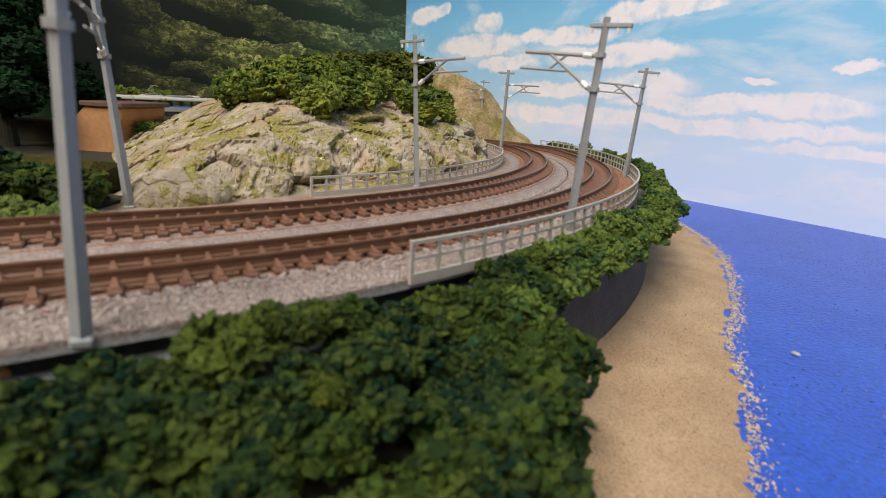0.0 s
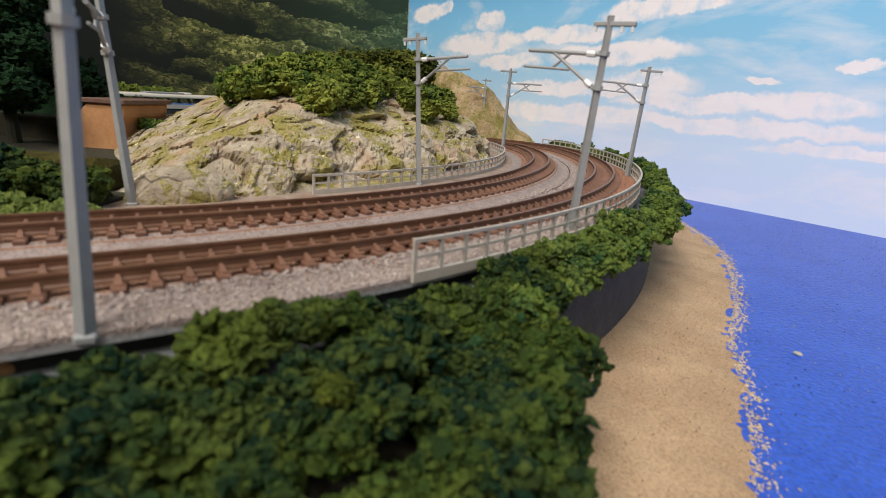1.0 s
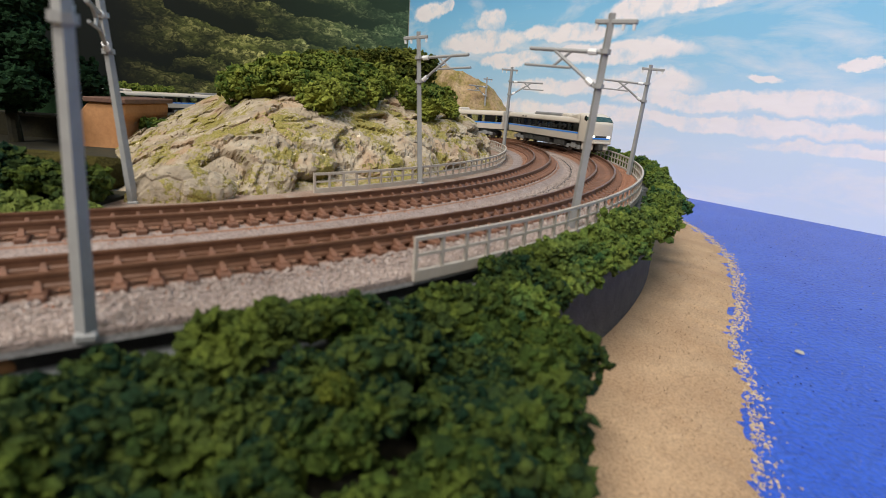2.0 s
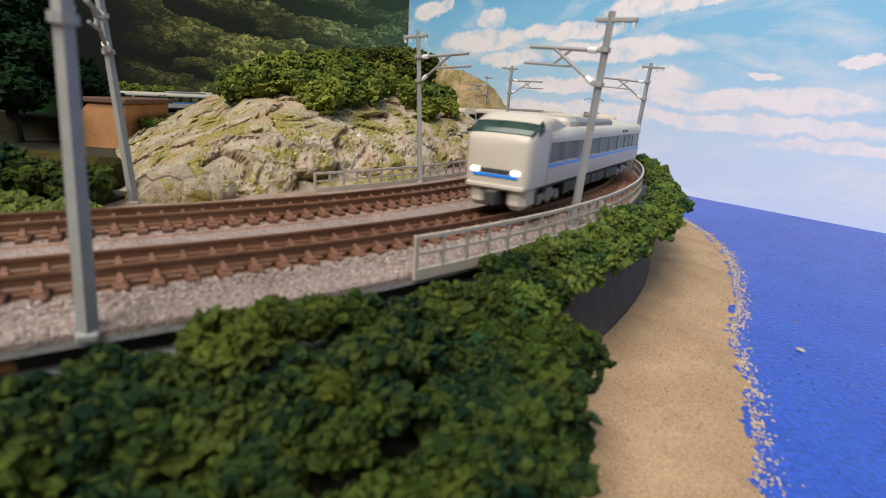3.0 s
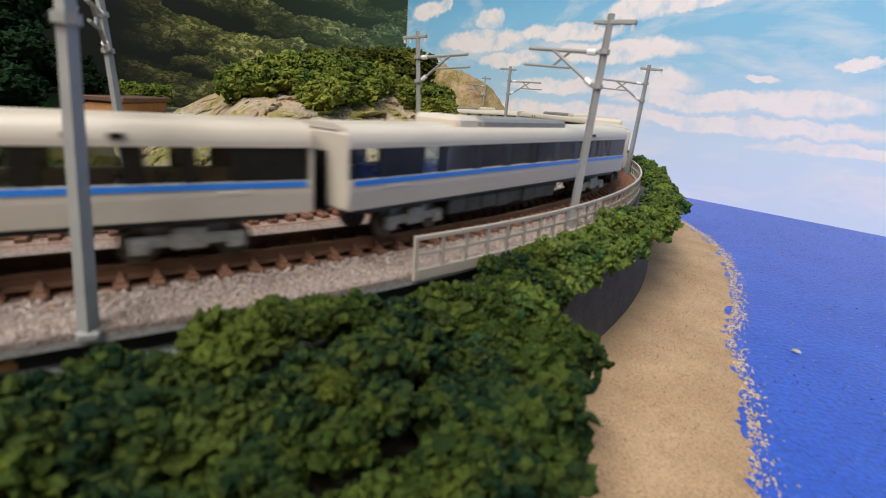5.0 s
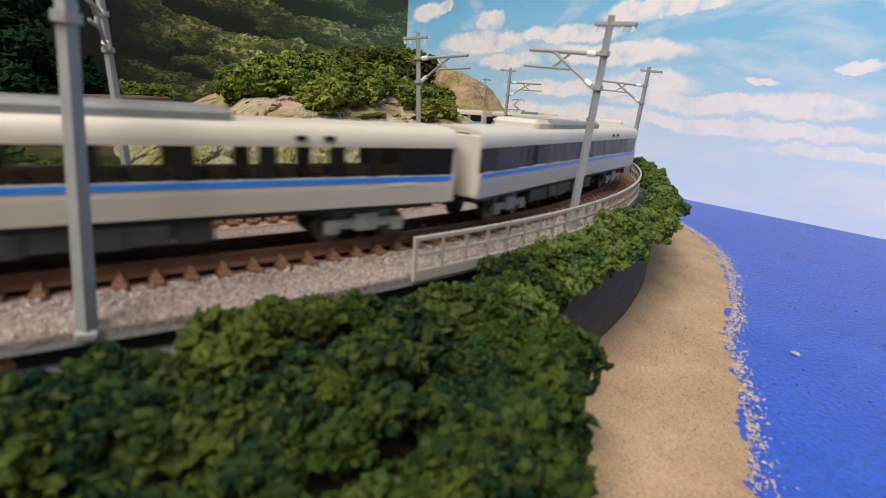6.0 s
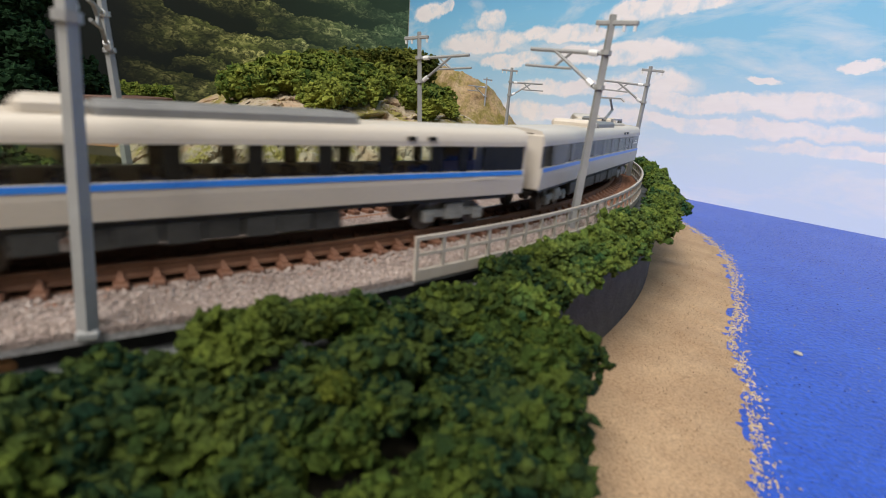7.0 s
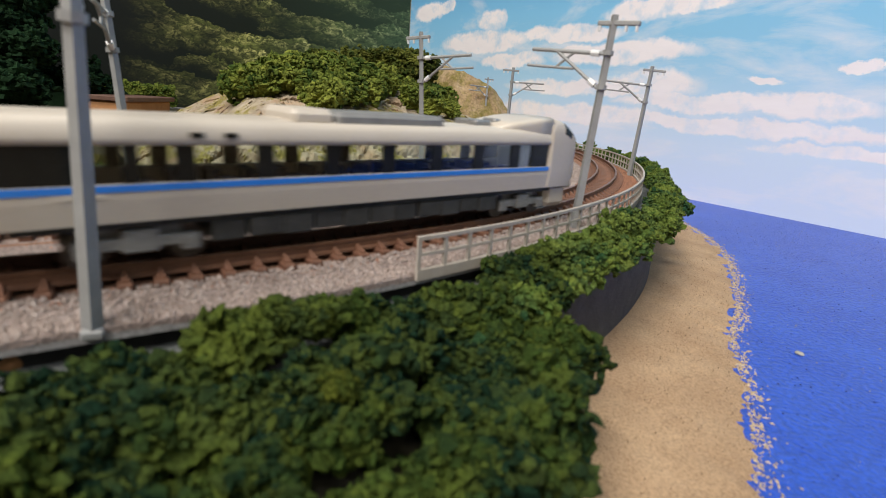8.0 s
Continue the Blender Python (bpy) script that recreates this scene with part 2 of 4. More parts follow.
def sky_print():
    """Printed sky: blue above, paling downwards, with drifting clouds, x along the panel and z up."""
    m = bpy.data.materials.new("printed_sky")
    n, l, b = nodes_of(m)
    co = n.new("ShaderNodeTexCoord").outputs["Object"]
    sep = n.new("ShaderNodeSeparateXYZ")
    l.new(co, sep.inputs[0])
    cr = n.new("ShaderNodeValToRGB")
    cr.color_ramp.elements[0].position, cr.color_ramp.elements[0].color = 0.0, (0.66, 0.755, 0.90, 1)
    cr.color_ramp.elements[1].position, cr.color_ramp.elements[1].color = 1.0, (0.13, 0.40, 0.71, 1)
    for at, c in ((0.22, (0.62, 0.745, 0.90, 1)), (0.42, (0.44, 0.66, 0.86, 1)), (0.60, (0.27, 0.57, 0.82, 1)), (0.78, (0.22, 0.53, 0.81, 1))):
        e = cr.color_ramp.elements.new(at)
        e.color = c
    l.new(ramp(n, l, sep.outputs[2], -0.04, 0.17), cr.inputs[0])
    wob = n.new("ShaderNodeTexNoise")
    wob.inputs["Scale"].default_value, wob.inputs["Detail"].default_value, wob.inputs["Roughness"].default_value = 20.0, 9.0, 0.68
    l.new(co, wob.inputs["Vector"])
    sh = n.new("ShaderNodeVectorMath")
    sh.operation = "MULTIPLY_ADD"
    l.new(wob.outputs["Color"], sh.inputs[0])
    sh.inputs[1].default_value, sh.inputs[2].default_value = (0.058, 0, 0.026), (-0.029, 0, -0.013)
    at = n.new("ShaderNodeVectorMath")
    l.new(co, at.inputs[0])
    l.new(sh.outputs[0], at.inputs[1])
    total = None
    for u, v, ru, rv in CLOUDS:
        d = n.new("ShaderNodeVectorMath")
        d.operation = "MULTIPLY_ADD"
        l.new(at.outputs[0], d.inputs[0])
        d.inputs[1].default_value, d.inputs[2].default_value = (1 / ru, 0, 1 / rv), (-u / ru, 0, -v / rv)
        ln = n.new("ShaderNodeVectorMath")
        ln.operation = "LENGTH"
        l.new(d.outputs[0], ln.inputs[0])
        f = ramp(n, l, ln.outputs["Value"], 1.16, 0.86)
        if total is None:
            total = f
        else:
            mx = n.new("ShaderNodeMath")
            mx.operation = "MAXIMUM"
            l.new(total, mx.inputs[0])
            l.new(f, mx.inputs[1])
            total = mx.outputs[0]
    wisp = n.new("ShaderNodeMapping")
    wisp.inputs["Scale"].default_value = (1, 1, 3.5)
    l.new(co, wisp.inputs[0])
    soft = ramp(n, l, noise_out(n, l, wisp.outputs[0], 9.0, 6.0, 0.6, 0.4), 0.50, 0.80)
    half = n.new("ShaderNodeMath")
    half.operation = "MULTIPLY"
    l.new(total, half.inputs[0])
    l.new(ramp(n, l, noise_out(n, l, co, 40.0, 5.0, 0.6), 0.2, 0.5), half.inputs[1])
    mx = n.new("ShaderNodeMath")
    mx.operation = "MAXIMUM"
    l.new(half.outputs[0], mx.inputs[0])
    l.new(soft, mx.inputs[1])
    cc = mixer(n, l, (0.79, 0.75, 0.79), (0.95, 0.91, 0.93), noise_out(n, l, wisp.outputs[0], 24.0))
    l.new(mixer(n, l, cr.outputs[0], cc, mx.outputs[0]), b.inputs["Base Color"])
    b.inputs["Roughness"].default_value = 0.5
    return m


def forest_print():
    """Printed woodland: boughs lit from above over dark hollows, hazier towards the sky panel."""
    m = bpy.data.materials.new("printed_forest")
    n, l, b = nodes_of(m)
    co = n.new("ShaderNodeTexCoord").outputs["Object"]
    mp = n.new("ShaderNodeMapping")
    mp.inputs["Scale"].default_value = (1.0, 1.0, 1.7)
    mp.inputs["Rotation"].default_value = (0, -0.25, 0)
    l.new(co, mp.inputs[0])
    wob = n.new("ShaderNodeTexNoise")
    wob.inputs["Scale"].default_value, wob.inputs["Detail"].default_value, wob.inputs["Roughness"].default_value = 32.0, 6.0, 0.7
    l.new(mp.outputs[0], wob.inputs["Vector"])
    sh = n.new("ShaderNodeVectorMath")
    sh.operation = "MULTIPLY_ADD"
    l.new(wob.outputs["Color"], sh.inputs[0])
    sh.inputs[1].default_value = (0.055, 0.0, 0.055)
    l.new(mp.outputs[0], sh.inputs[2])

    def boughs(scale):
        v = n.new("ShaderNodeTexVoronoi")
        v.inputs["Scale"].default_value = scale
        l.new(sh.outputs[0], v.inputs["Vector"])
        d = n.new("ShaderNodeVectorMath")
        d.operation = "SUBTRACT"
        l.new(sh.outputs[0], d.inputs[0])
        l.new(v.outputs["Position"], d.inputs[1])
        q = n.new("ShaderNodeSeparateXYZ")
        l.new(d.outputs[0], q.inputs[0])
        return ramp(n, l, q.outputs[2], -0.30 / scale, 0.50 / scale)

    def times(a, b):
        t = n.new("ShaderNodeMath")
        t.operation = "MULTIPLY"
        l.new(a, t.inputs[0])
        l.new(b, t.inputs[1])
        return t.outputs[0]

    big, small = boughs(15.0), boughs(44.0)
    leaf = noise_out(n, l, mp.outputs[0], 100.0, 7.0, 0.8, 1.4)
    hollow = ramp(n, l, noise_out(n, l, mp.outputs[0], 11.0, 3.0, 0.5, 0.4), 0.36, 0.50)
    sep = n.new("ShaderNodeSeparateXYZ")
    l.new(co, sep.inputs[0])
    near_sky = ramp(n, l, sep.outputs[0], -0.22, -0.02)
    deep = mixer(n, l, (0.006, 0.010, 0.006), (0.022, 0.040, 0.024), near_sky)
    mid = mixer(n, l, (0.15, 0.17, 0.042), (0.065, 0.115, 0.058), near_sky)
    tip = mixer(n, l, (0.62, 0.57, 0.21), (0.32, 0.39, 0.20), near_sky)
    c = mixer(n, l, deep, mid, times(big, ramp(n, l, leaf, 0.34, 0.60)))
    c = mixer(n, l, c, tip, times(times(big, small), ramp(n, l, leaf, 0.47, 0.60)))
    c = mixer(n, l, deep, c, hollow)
    # Left end near black: dark print, with the corner's shade put in.
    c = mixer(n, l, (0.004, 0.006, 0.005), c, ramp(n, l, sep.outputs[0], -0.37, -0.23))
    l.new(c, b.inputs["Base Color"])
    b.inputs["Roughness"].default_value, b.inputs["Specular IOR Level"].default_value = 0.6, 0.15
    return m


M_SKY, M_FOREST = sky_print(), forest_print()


# ---- mesh helpers ----
def mesh_of(name, bm, material, smooth=False):
    me = bpy.data.meshes.new(name)
    bmesh.ops.recalc_face_normals(bm, faces=bm.faces[:])
    bm.to_mesh(me)
    bm.free()
    me.materials.append(material)
    if smooth:
        me.polygons.foreach_set("use_smooth", [True] * len(me.polygons))
    return me


def part(name, bm, material, parent=None, label="", smooth=False):
    ob = new(name, bm if isinstance(bm, bpy.types.Mesh) else mesh_of(name, bm, material, smooth))
    if parent:
        ob.parent = parent
    if label:
        ob["label"] = label
    return ob


def thing(name, label, category, group="", kind="", at=None):
    ob = new(name)
    ob.empty_display_size = 0.01
    if at is not None:
        ob.matrix_basis = at
    return tagged(ob, label, category, group, kind)


def box(bm, x0, x1, y0, y1, z0, z1, bevel=0.0):
    r = bmesh.ops.create_cube(bm, size=1.0)
    for v in r["verts"]:
        v.co = Vector(((x0 + x1) / 2 + v.co.x * (x1 - x0), (y0 + y1) / 2 + v.co.y * (y1 - y0), (z0 + z1) / 2 + v.co.z * (z1 - z0)))
    if bevel:
        es = list({e for v in r["verts"] for e in v.link_edges})
        bmesh.ops.bevel(bm, geom=es, offset=bevel, segments=1, affect="EDGES")


def tube(bm, a, b, r0, r1=None, n=8):
    a, b = Vector(a), Vector(b)
    r1 = r0 if r1 is None else r1
    q = (b - a).to_track_quat("Z", "Y").to_matrix()
    rings = []
    for p, r in ((a, r0), (b, r1)):
        rings.append([bm.verts.new(p + q @ Vector((r * math.cos(k * math.tau / n), r * math.sin(k * math.tau / n), 0))) for k in range(n)])
    for k in range(n):
        bm.faces.new((rings[0][k], rings[0][(k + 1) % n], rings[1][(k + 1) % n], rings[1][k]))
    bm.faces.new(rings[0][::-1])
    bm.faces.new(rings[1])


def prism(bm, pts, z0, z1):
    lo = [bm.verts.new((x, y, z0)) for x, y in pts]
    hi = [bm.verts.new((x, y, z1)) for x, y in pts]
    k = len(pts)
    for i in range(k):
        bm.faces.new((lo[i], lo[(i + 1) % k], hi[(i + 1) % k], hi[i]))
    bm.faces.new(hi)
    bm.faces.new(lo[::-1])


def sweep(bm, frames, profile, closed=True):
    """Sweep a profile of (offset to the outside, height) along a list of (point, outward) frames."""
    rows = [[bm.verts.new((p.x + o.x * u, p.y + o.y * u, p.z + w)) for u, w in profile] for p, o in frames]
    k = len(profile)
    for a, b in zip(rows, rows[1:]):
        for i in range(k if closed else k - 1):
            j = (i + 1) % k
            bm.faces.new((a[i], a[j], b[j], b[i]))
    if closed:
        bm.faces.new(rows[0])
        bm.faces.new(rows[-1][::-1])


# ---- the line: straight, curve of 315 mm radius, and the run behind the hill ----
CX, CY, RAD, GAP = -0.2245, 0.3415, 0.315, 0.0335
A0, A1 = 0.594, radians(91.0)


def ring_point(r, a, z=0.0):
    return Vector((CX + r * math.sin(a), CY - r * math.cos(a), z))


def on_ring(r, deg, z=0.0):
    return ring_point(r, radians(deg), z)


def spline(pts, step=0.002):
    out = []
    ext = [pts[0] * 2 - pts[1]] + pts + [pts[-1] * 2 - pts[-2]]
    for i in range(1, len(ext) - 2):
        p0, p1, p2, p3 = ext[i - 1:i + 3]
        k = max(2, int((p2 - p1).length / step))
        for j in range(k):
            t = j / k
            out.append(0.5 * (2 * p1 + (p2 - p0) * t + (2 * p0 - 5 * p1 + 4 * p2 - p3) * t * t + (3 * p1 - p0 - 3 * p2 + p3) * t ** 3))
    out.append(pts[-1])
    return out


LEFT_RUN = 1.22
FAR = [Vector(p) for p in ((0.0845, 0.3915, 0), (0.0715, 0.4220, -0.0005), (0.0540, 0.4460, -0.001), (0.0330, 0.4640, -0.0015), (-0.005, 0.490, -0.003), (-0.05, 0.545, -0.005), (-0.10, 0.615, -0.008),
                           (-0.17, 0.668, -0.008), (-0.238, 0.660, -0.008), (-0.285, 0.616, -0.008), (-0.345, 0.497, -0.008), (-0.43, 0.32, -0.008), (-0.62, 0.08, -0.008), (-1.32, -0.40, -0.008))]


def line_points():
    """Centre line of the outer track, from the near end on."""
    pts = []
    s = ring_point(RAD, A0)
    d = Vector((-math.cos(A0), -math.sin(A0), 0))
    k = int(LEFT_RUN / 0.004)
    pts += [s + d * (LEFT_RUN * (1 - i / k)) for i in range(k)]
    k = int(RAD * (A1 - A0) / 0.003)
    arc = [ring_point(RAD, A0 + (A1 - A0) * i / k) for i in range(k + 1)]
    pts += arc[:-1]
    pts += spline([arc[-6], arc[-1]] + FAR)[int((arc[-1] - arc[-6]).length / 0.002):]
    return pts


LINE = line_points()
CUM = [0.0]
for _a, _b in zip(LINE, LINE[1:]):
    CUM.append(CUM[-1] + (_b - _a).length)
CUM_NP = np.array(CUM)
LINE_NP = np.array([tuple(p) for p in LINE])
S_ARC0 = LEFT_RUN - RAD * A0          # add to an arc length RAD * angle


def line_at(s):
    return Vector([float(np.interp(s, CUM_NP, LINE_NP[:, k])) for k in range(3)])


def outward(s):
    t = line_at(s + 0.003) - line_at(s - 0.003)
    return Vector((t.y, -t.x, 0)).normalized()


def frames_between(s0, s1, step, off=0.0, z=0.0):
    k = max(1, int((s1 - s0) / step))
    out = []
    for i in range(k + 1):
        s = s0 + (s1 - s0) * i / k
        o = outward(s)
        p = line_at(s) + o * off
        p.z += z
        out.append((p, o))
    return out


def s_of(deg):
    return S_ARC0 + RAD * radians(deg)


S_END = CUM[-1]
S_FAR = S_ARC0 + RAD * A1 + 0.20


# ---- room ----
def build_room():
    x0, x1, y0, y1, z0, z1 = -2.2, 1.8, -2.0, 1.6, -0.95, 1.6
    for nm, b in (("wall_north", (x0, x1, y1, y1 + 0.1, z0, z1)), ("wall_south", (x0, x1, y0 - 0.1, y0, z0, z1)),
                  ("wall_east", (x1, x1 + 0.1, y0 - 0.1, y1 + 0.1, z0, z1)), ("wall_west", (x0 - 0.1, x0, y0 - 0.1, y1 + 0.1, z0, z1))):
        bm = bmesh.new()
        box(bm, *b)
        tagged(part(nm, bm, M_ROOM), "plain pale painted room wall", "wall", kind="structure")
    bm = bmesh.new()
    box(bm, x0 - 0.1, x1 + 0.1, y0 - 0.1, y1 + 0.1, z0 - 0.1, z0)
    tagged(part("floor", bm, M_FLOOR), "plain brown room floor", "floor", kind="structure")
    bm = bmesh.new()
    box(bm, x0 - 0.1, x1 + 0.1, y0 - 0.1, y1 + 0.1, z1, z1 + 0.1)
    tagged(part("ceiling", bm, M_ROOM), "plain pale ceiling", "ceiling", kind="structure")
    tb = thing("table", "wooden trestle table under the model landscape", "table")
    bm = bmesh.new()
    box(bm, -1.5, 0.75, -0.85, 1.05, -0.085, -0.051)
    part("tabletop", bm, M_TABLE, tb)
    for x in (-1.44, 0.66):
        for y in (-0.79, 0.99):
            bm = bmesh.new()
            box(bm, x, x + 0.06, y, y + 0.06, -0.95, -0.085)
            part("leg", bm, M_TABLE, tb)


build_room()


# ---- landscape base, beach and sea ----
SKY_A, SKY_DIR = Vector((-0.0733, 0.7867, 0)), Vector((0.6288, -0.7776, 0))


def build_ground():
    bm = bmesh.new()
    box(bm, -0.45, 0.72, -0.03, 1.02, -0.0510, -0.0405)
    for v in bm.verts:
        v.co.z += 0.0005
    tagged(part("water", bm, M_SEA), "bright blue painted sea board with a rough brushed surface", "sea", kind="structure")
    # board under the rails
    edge = frames_between(0.0, S_ARC0 + RAD * A1 + 0.16, 0.006)
    back = [(0.06, 0.60), (-0.07, 0.775), (-0.40, 0.63), (-0.55, 0.83), (-1.4, 0.83), (-1.4, -0.6)]
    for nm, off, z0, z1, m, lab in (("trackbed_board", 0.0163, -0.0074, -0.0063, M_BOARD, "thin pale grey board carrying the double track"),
                                    # The core's black holds the shade of the gap under the board.
                                    ("board_core", 0.0135, -0.0125, -0.0074, M_DARKGAP, "core set back under the track board, gap shade put into its black"),
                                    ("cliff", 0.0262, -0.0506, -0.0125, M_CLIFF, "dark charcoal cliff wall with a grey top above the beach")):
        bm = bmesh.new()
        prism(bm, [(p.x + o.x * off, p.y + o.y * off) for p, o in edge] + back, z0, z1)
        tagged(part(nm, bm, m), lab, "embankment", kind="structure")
    bm = bmesh.new()
    sweep(bm, frames_between(S_ARC0 + RAD * A0 - 0.3, S_ARC0 + RAD * A1 + 0.08, 0.005), [(0.0137, -0.0123), (0.0272, -0.0123), (0.0272, -0.0112), (0.0137, -0.0106)])
    tagged(part("ledge", bm, M_LEDGE), "mid grey concrete ledge along the cliff top", "ledge", kind="structure")


build_ground()


def shore_radius(deg):
    """Distance of the waterline from the centre of the curve."""
    return float(np.interp(deg, (20, 40, 48.5, 59, 68, 77, 84, 91, 97), (0.43, 0.4025, 0.3880, 0.3725, 0.376, 0.382, 0.384, 0.383, 0.36)))


def build_beach():
    bm = bmesh.new()
    rows = []
    n = 420
    for i in range(n + 1):
        deg = 8 + (97 - 8) * i / n
        rs = shore_radius(deg) + 0.0028 * noise.noise((deg * 0.5, 3.1, 0)) + 0.0030 * noise.noise((deg * 1.9, 7.7, 0)) + 0.0018 * noise.noise((deg * 7.0, 1.7, 0))
        row = []
        for j in range(13):
            u = j / 12
            r = 0.336 + (rs - 0.336) * u
            z = -0.0385 + 0.0012 * (1 - u) - 0.0012 * u ** 3 + 0.0006 * noise.noise((deg * 0.6, r * 120, 0))
            if j == 12:
                z = -0.0403
            row.append(bm.verts.new(on_ring(r, deg, z)))
        rows.append(row)
    for a, b in zip(rows, rows[1:]):
        for j in range(12):
            bm.faces.new((a[j], a[j + 1], b[j + 1], b[j]))
    ob = part("beach", bm, M_SAND, smooth=True)
    tagged(ob, "pale tan sandy beach with a ragged waterline", "beach", kind="structure")
    # loose flakes of sand along the waterline, pale ones for sea glints, and dark specks
    for nm, m, count, lab in (("sand_flakes", M_SANDGLINT, 3100, "scattered tan sand flakes on the blue sea, small far ones painted as glints"), ("dark_specks", M_DARKFLECK, 2000, "small dark blue specks on the sea"),
                              ("brown_specks", M_BROWNFLECK, 2600, "fine brown specks on the sand")):
        verts, faces = [], []
        for k in range(count):
            deg = random.uniform(33, 92)
            rs = shore_radius(deg)
            el = random.uniform(1.0, 3.4)
            if m is M_SANDGLINT:
                if random.random() < 0.74:
                    r, size = rs + abs(random.gauss(0, 0.0024)) - 0.001, random.uniform(0.00028, 0.00095)
                else:
                    # small flakes far out, glints of the sea put in as pale colour
                    r, size = rs + random.uniform(0, 0.16), random.uniform(0.00012, 0.00045)
                z = -0.0397
            elif m is M_DARKFLECK:
                r, z, size, el = rs + random.uniform(-0.003, 0.15), -0.0397, random.uniform(0.00010, 0.00030), random.uniform(1.5, 5.0)
            else:
                r, z, size, el = random.uniform(0.337, rs + 0.001), -0.0374, random.uniform(0.00007, 0.00020), random.uniform(1.0, 1.8)
            p = on_ring(r, deg, z)
            turn = random.uniform(0, math.pi)
            b = len(verts)
            for q in range(6):
                an = q * math.tau / 6
                x, y = size * el * 0.6 * math.cos(an) * random.uniform(0.7, 1.2), size * 0.5 * math.sin(an) * random.uniform(0.7, 1.2)
                verts.append((p.x + x * math.cos(turn) - y * math.sin(turn), p.y + x * math.sin(turn) + y * math.cos(turn), z - 0.0006))
            verts.append((p.x, p.y, z + size * 0.22))
            faces += [(b + q, b + (q + 1) % 6, b + 6) for q in range(6)]
        me = bpy.data.meshes.new(nm)
        me.from_pydata(verts, [], faces)
        me.materials.append(m)
        tagged(new(nm, me), lab, "sand", kind="stuff")


build_beach()


# ---- backdrop panels ----
def build_backdrops():
    bm = bmesh.new()
    box(bm, 0.0, 1.02, 0.0, 0.012, -0.04, 0.55)
    ob = part("backdrop_sky", bm, M_SKY)
    ob.matrix_basis = Matrix.Translation(SKY_A) @ pose(0, 0, 0, 0, 0, -math.degrees(math.atan2(0.7776, 0.6288)))
    tagged(ob, "printed backdrop panel of blue sky with white clouds", "backdrop", kind="backdrop")
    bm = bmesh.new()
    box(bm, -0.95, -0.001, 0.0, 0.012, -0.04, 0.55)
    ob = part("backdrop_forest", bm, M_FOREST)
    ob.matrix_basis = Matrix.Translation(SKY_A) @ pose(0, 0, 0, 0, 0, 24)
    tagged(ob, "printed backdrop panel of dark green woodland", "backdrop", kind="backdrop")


build_backdrops()


# ---- tracks ----
def build_track(off, s0, s1, label):
    tr = thing("railway_track", label, "railway track", "double track")
    fr = frames_between(s0, s1, 0.004, off)
    lo, hi = (-0.01675, 0.0163) if off == 0 else (-0.0165, 0.01668)
    bm = bmesh.new()
    sweep(bm, fr, [(lo, -0.0065), (hi, -0.0065), (hi, -0.0054), (0.0120, -0.0047), (0.0088, -0.0034), (-0.0098, -0.0040), (-0.0125, -0.0050), (lo, -0.0054)])
    part("shoulder", bm, M_GREYBED, tr, "grey stone ballast shoulder")
    bm = bmesh.new()
    sweep(bm, fr, [(-0.0118, -0.0049), (0.0100 if off == 0 else 0.0118, -0.0049), (0.0083 if off == 0 else 0.0092, -0.0035), (-0.0092, -0.0035)])
    part("ballast", bm, M_BALLAST, tr, "rust-brown ballast bed")
    for u in (-0.0045, 0.0045):
        bm = bmesh.new()
        sweep(bm, fr, [(u - 0.0008, -0.0024), (u + 0.0008, -0.0024), (u + 0.0007, -0.0020), (u + 0.00025, -0.0017), (u + 0.00025, -0.0007), (u + 0.0004, -0.0005),
                       (u + 0.0004, 0.0), (u - 0.0004, 0.0), (u - 0.0004, -0.0005), (u - 0.00025, -0.0007), (u - 0.00025, -0.0017), (u - 0.0007, -0.0020)])
        part("rail", bm, M_RAIL, tr, "brown painted steel rail")
    return tr


OUTER = build_track(0.0, 0.0, S_END, "outer railway track with brown rails on rust-brown ballast")
INNER = build_track(-GAP, 0.0, S_FAR, "inner railway track with brown rails on rust-brown ballast")


def build_verge():
    bm = bmesh.new()
    sweep(bm, frames_between(s_of(34) - 0.3, s_of(91) + 0.16, 0.005), [(-0.0790, -0.0066), (-0.0498, -0.0066), (-0.0498, -0.0056), (-0.0790, -0.0060)])
    tagged(part("verge", bm, M_VERGE), "dusty brown verge between the inner track and the rocks", "verge", kind="structure")
    bm = bmesh.new()
    sweep(bm, frames_between(s_of(34) - 0.3, s_of(91) + 0.10, 0.004), [(-0.01700, -0.0056), (-0.01640, -0.0056), (-0.01640, -0.0051), (-0.01700, -0.0051)])
    tagged(part("track_joint", bm, M_DARKGAP), "black joint between the two track plates", "joint", kind="structure")


build_verge()


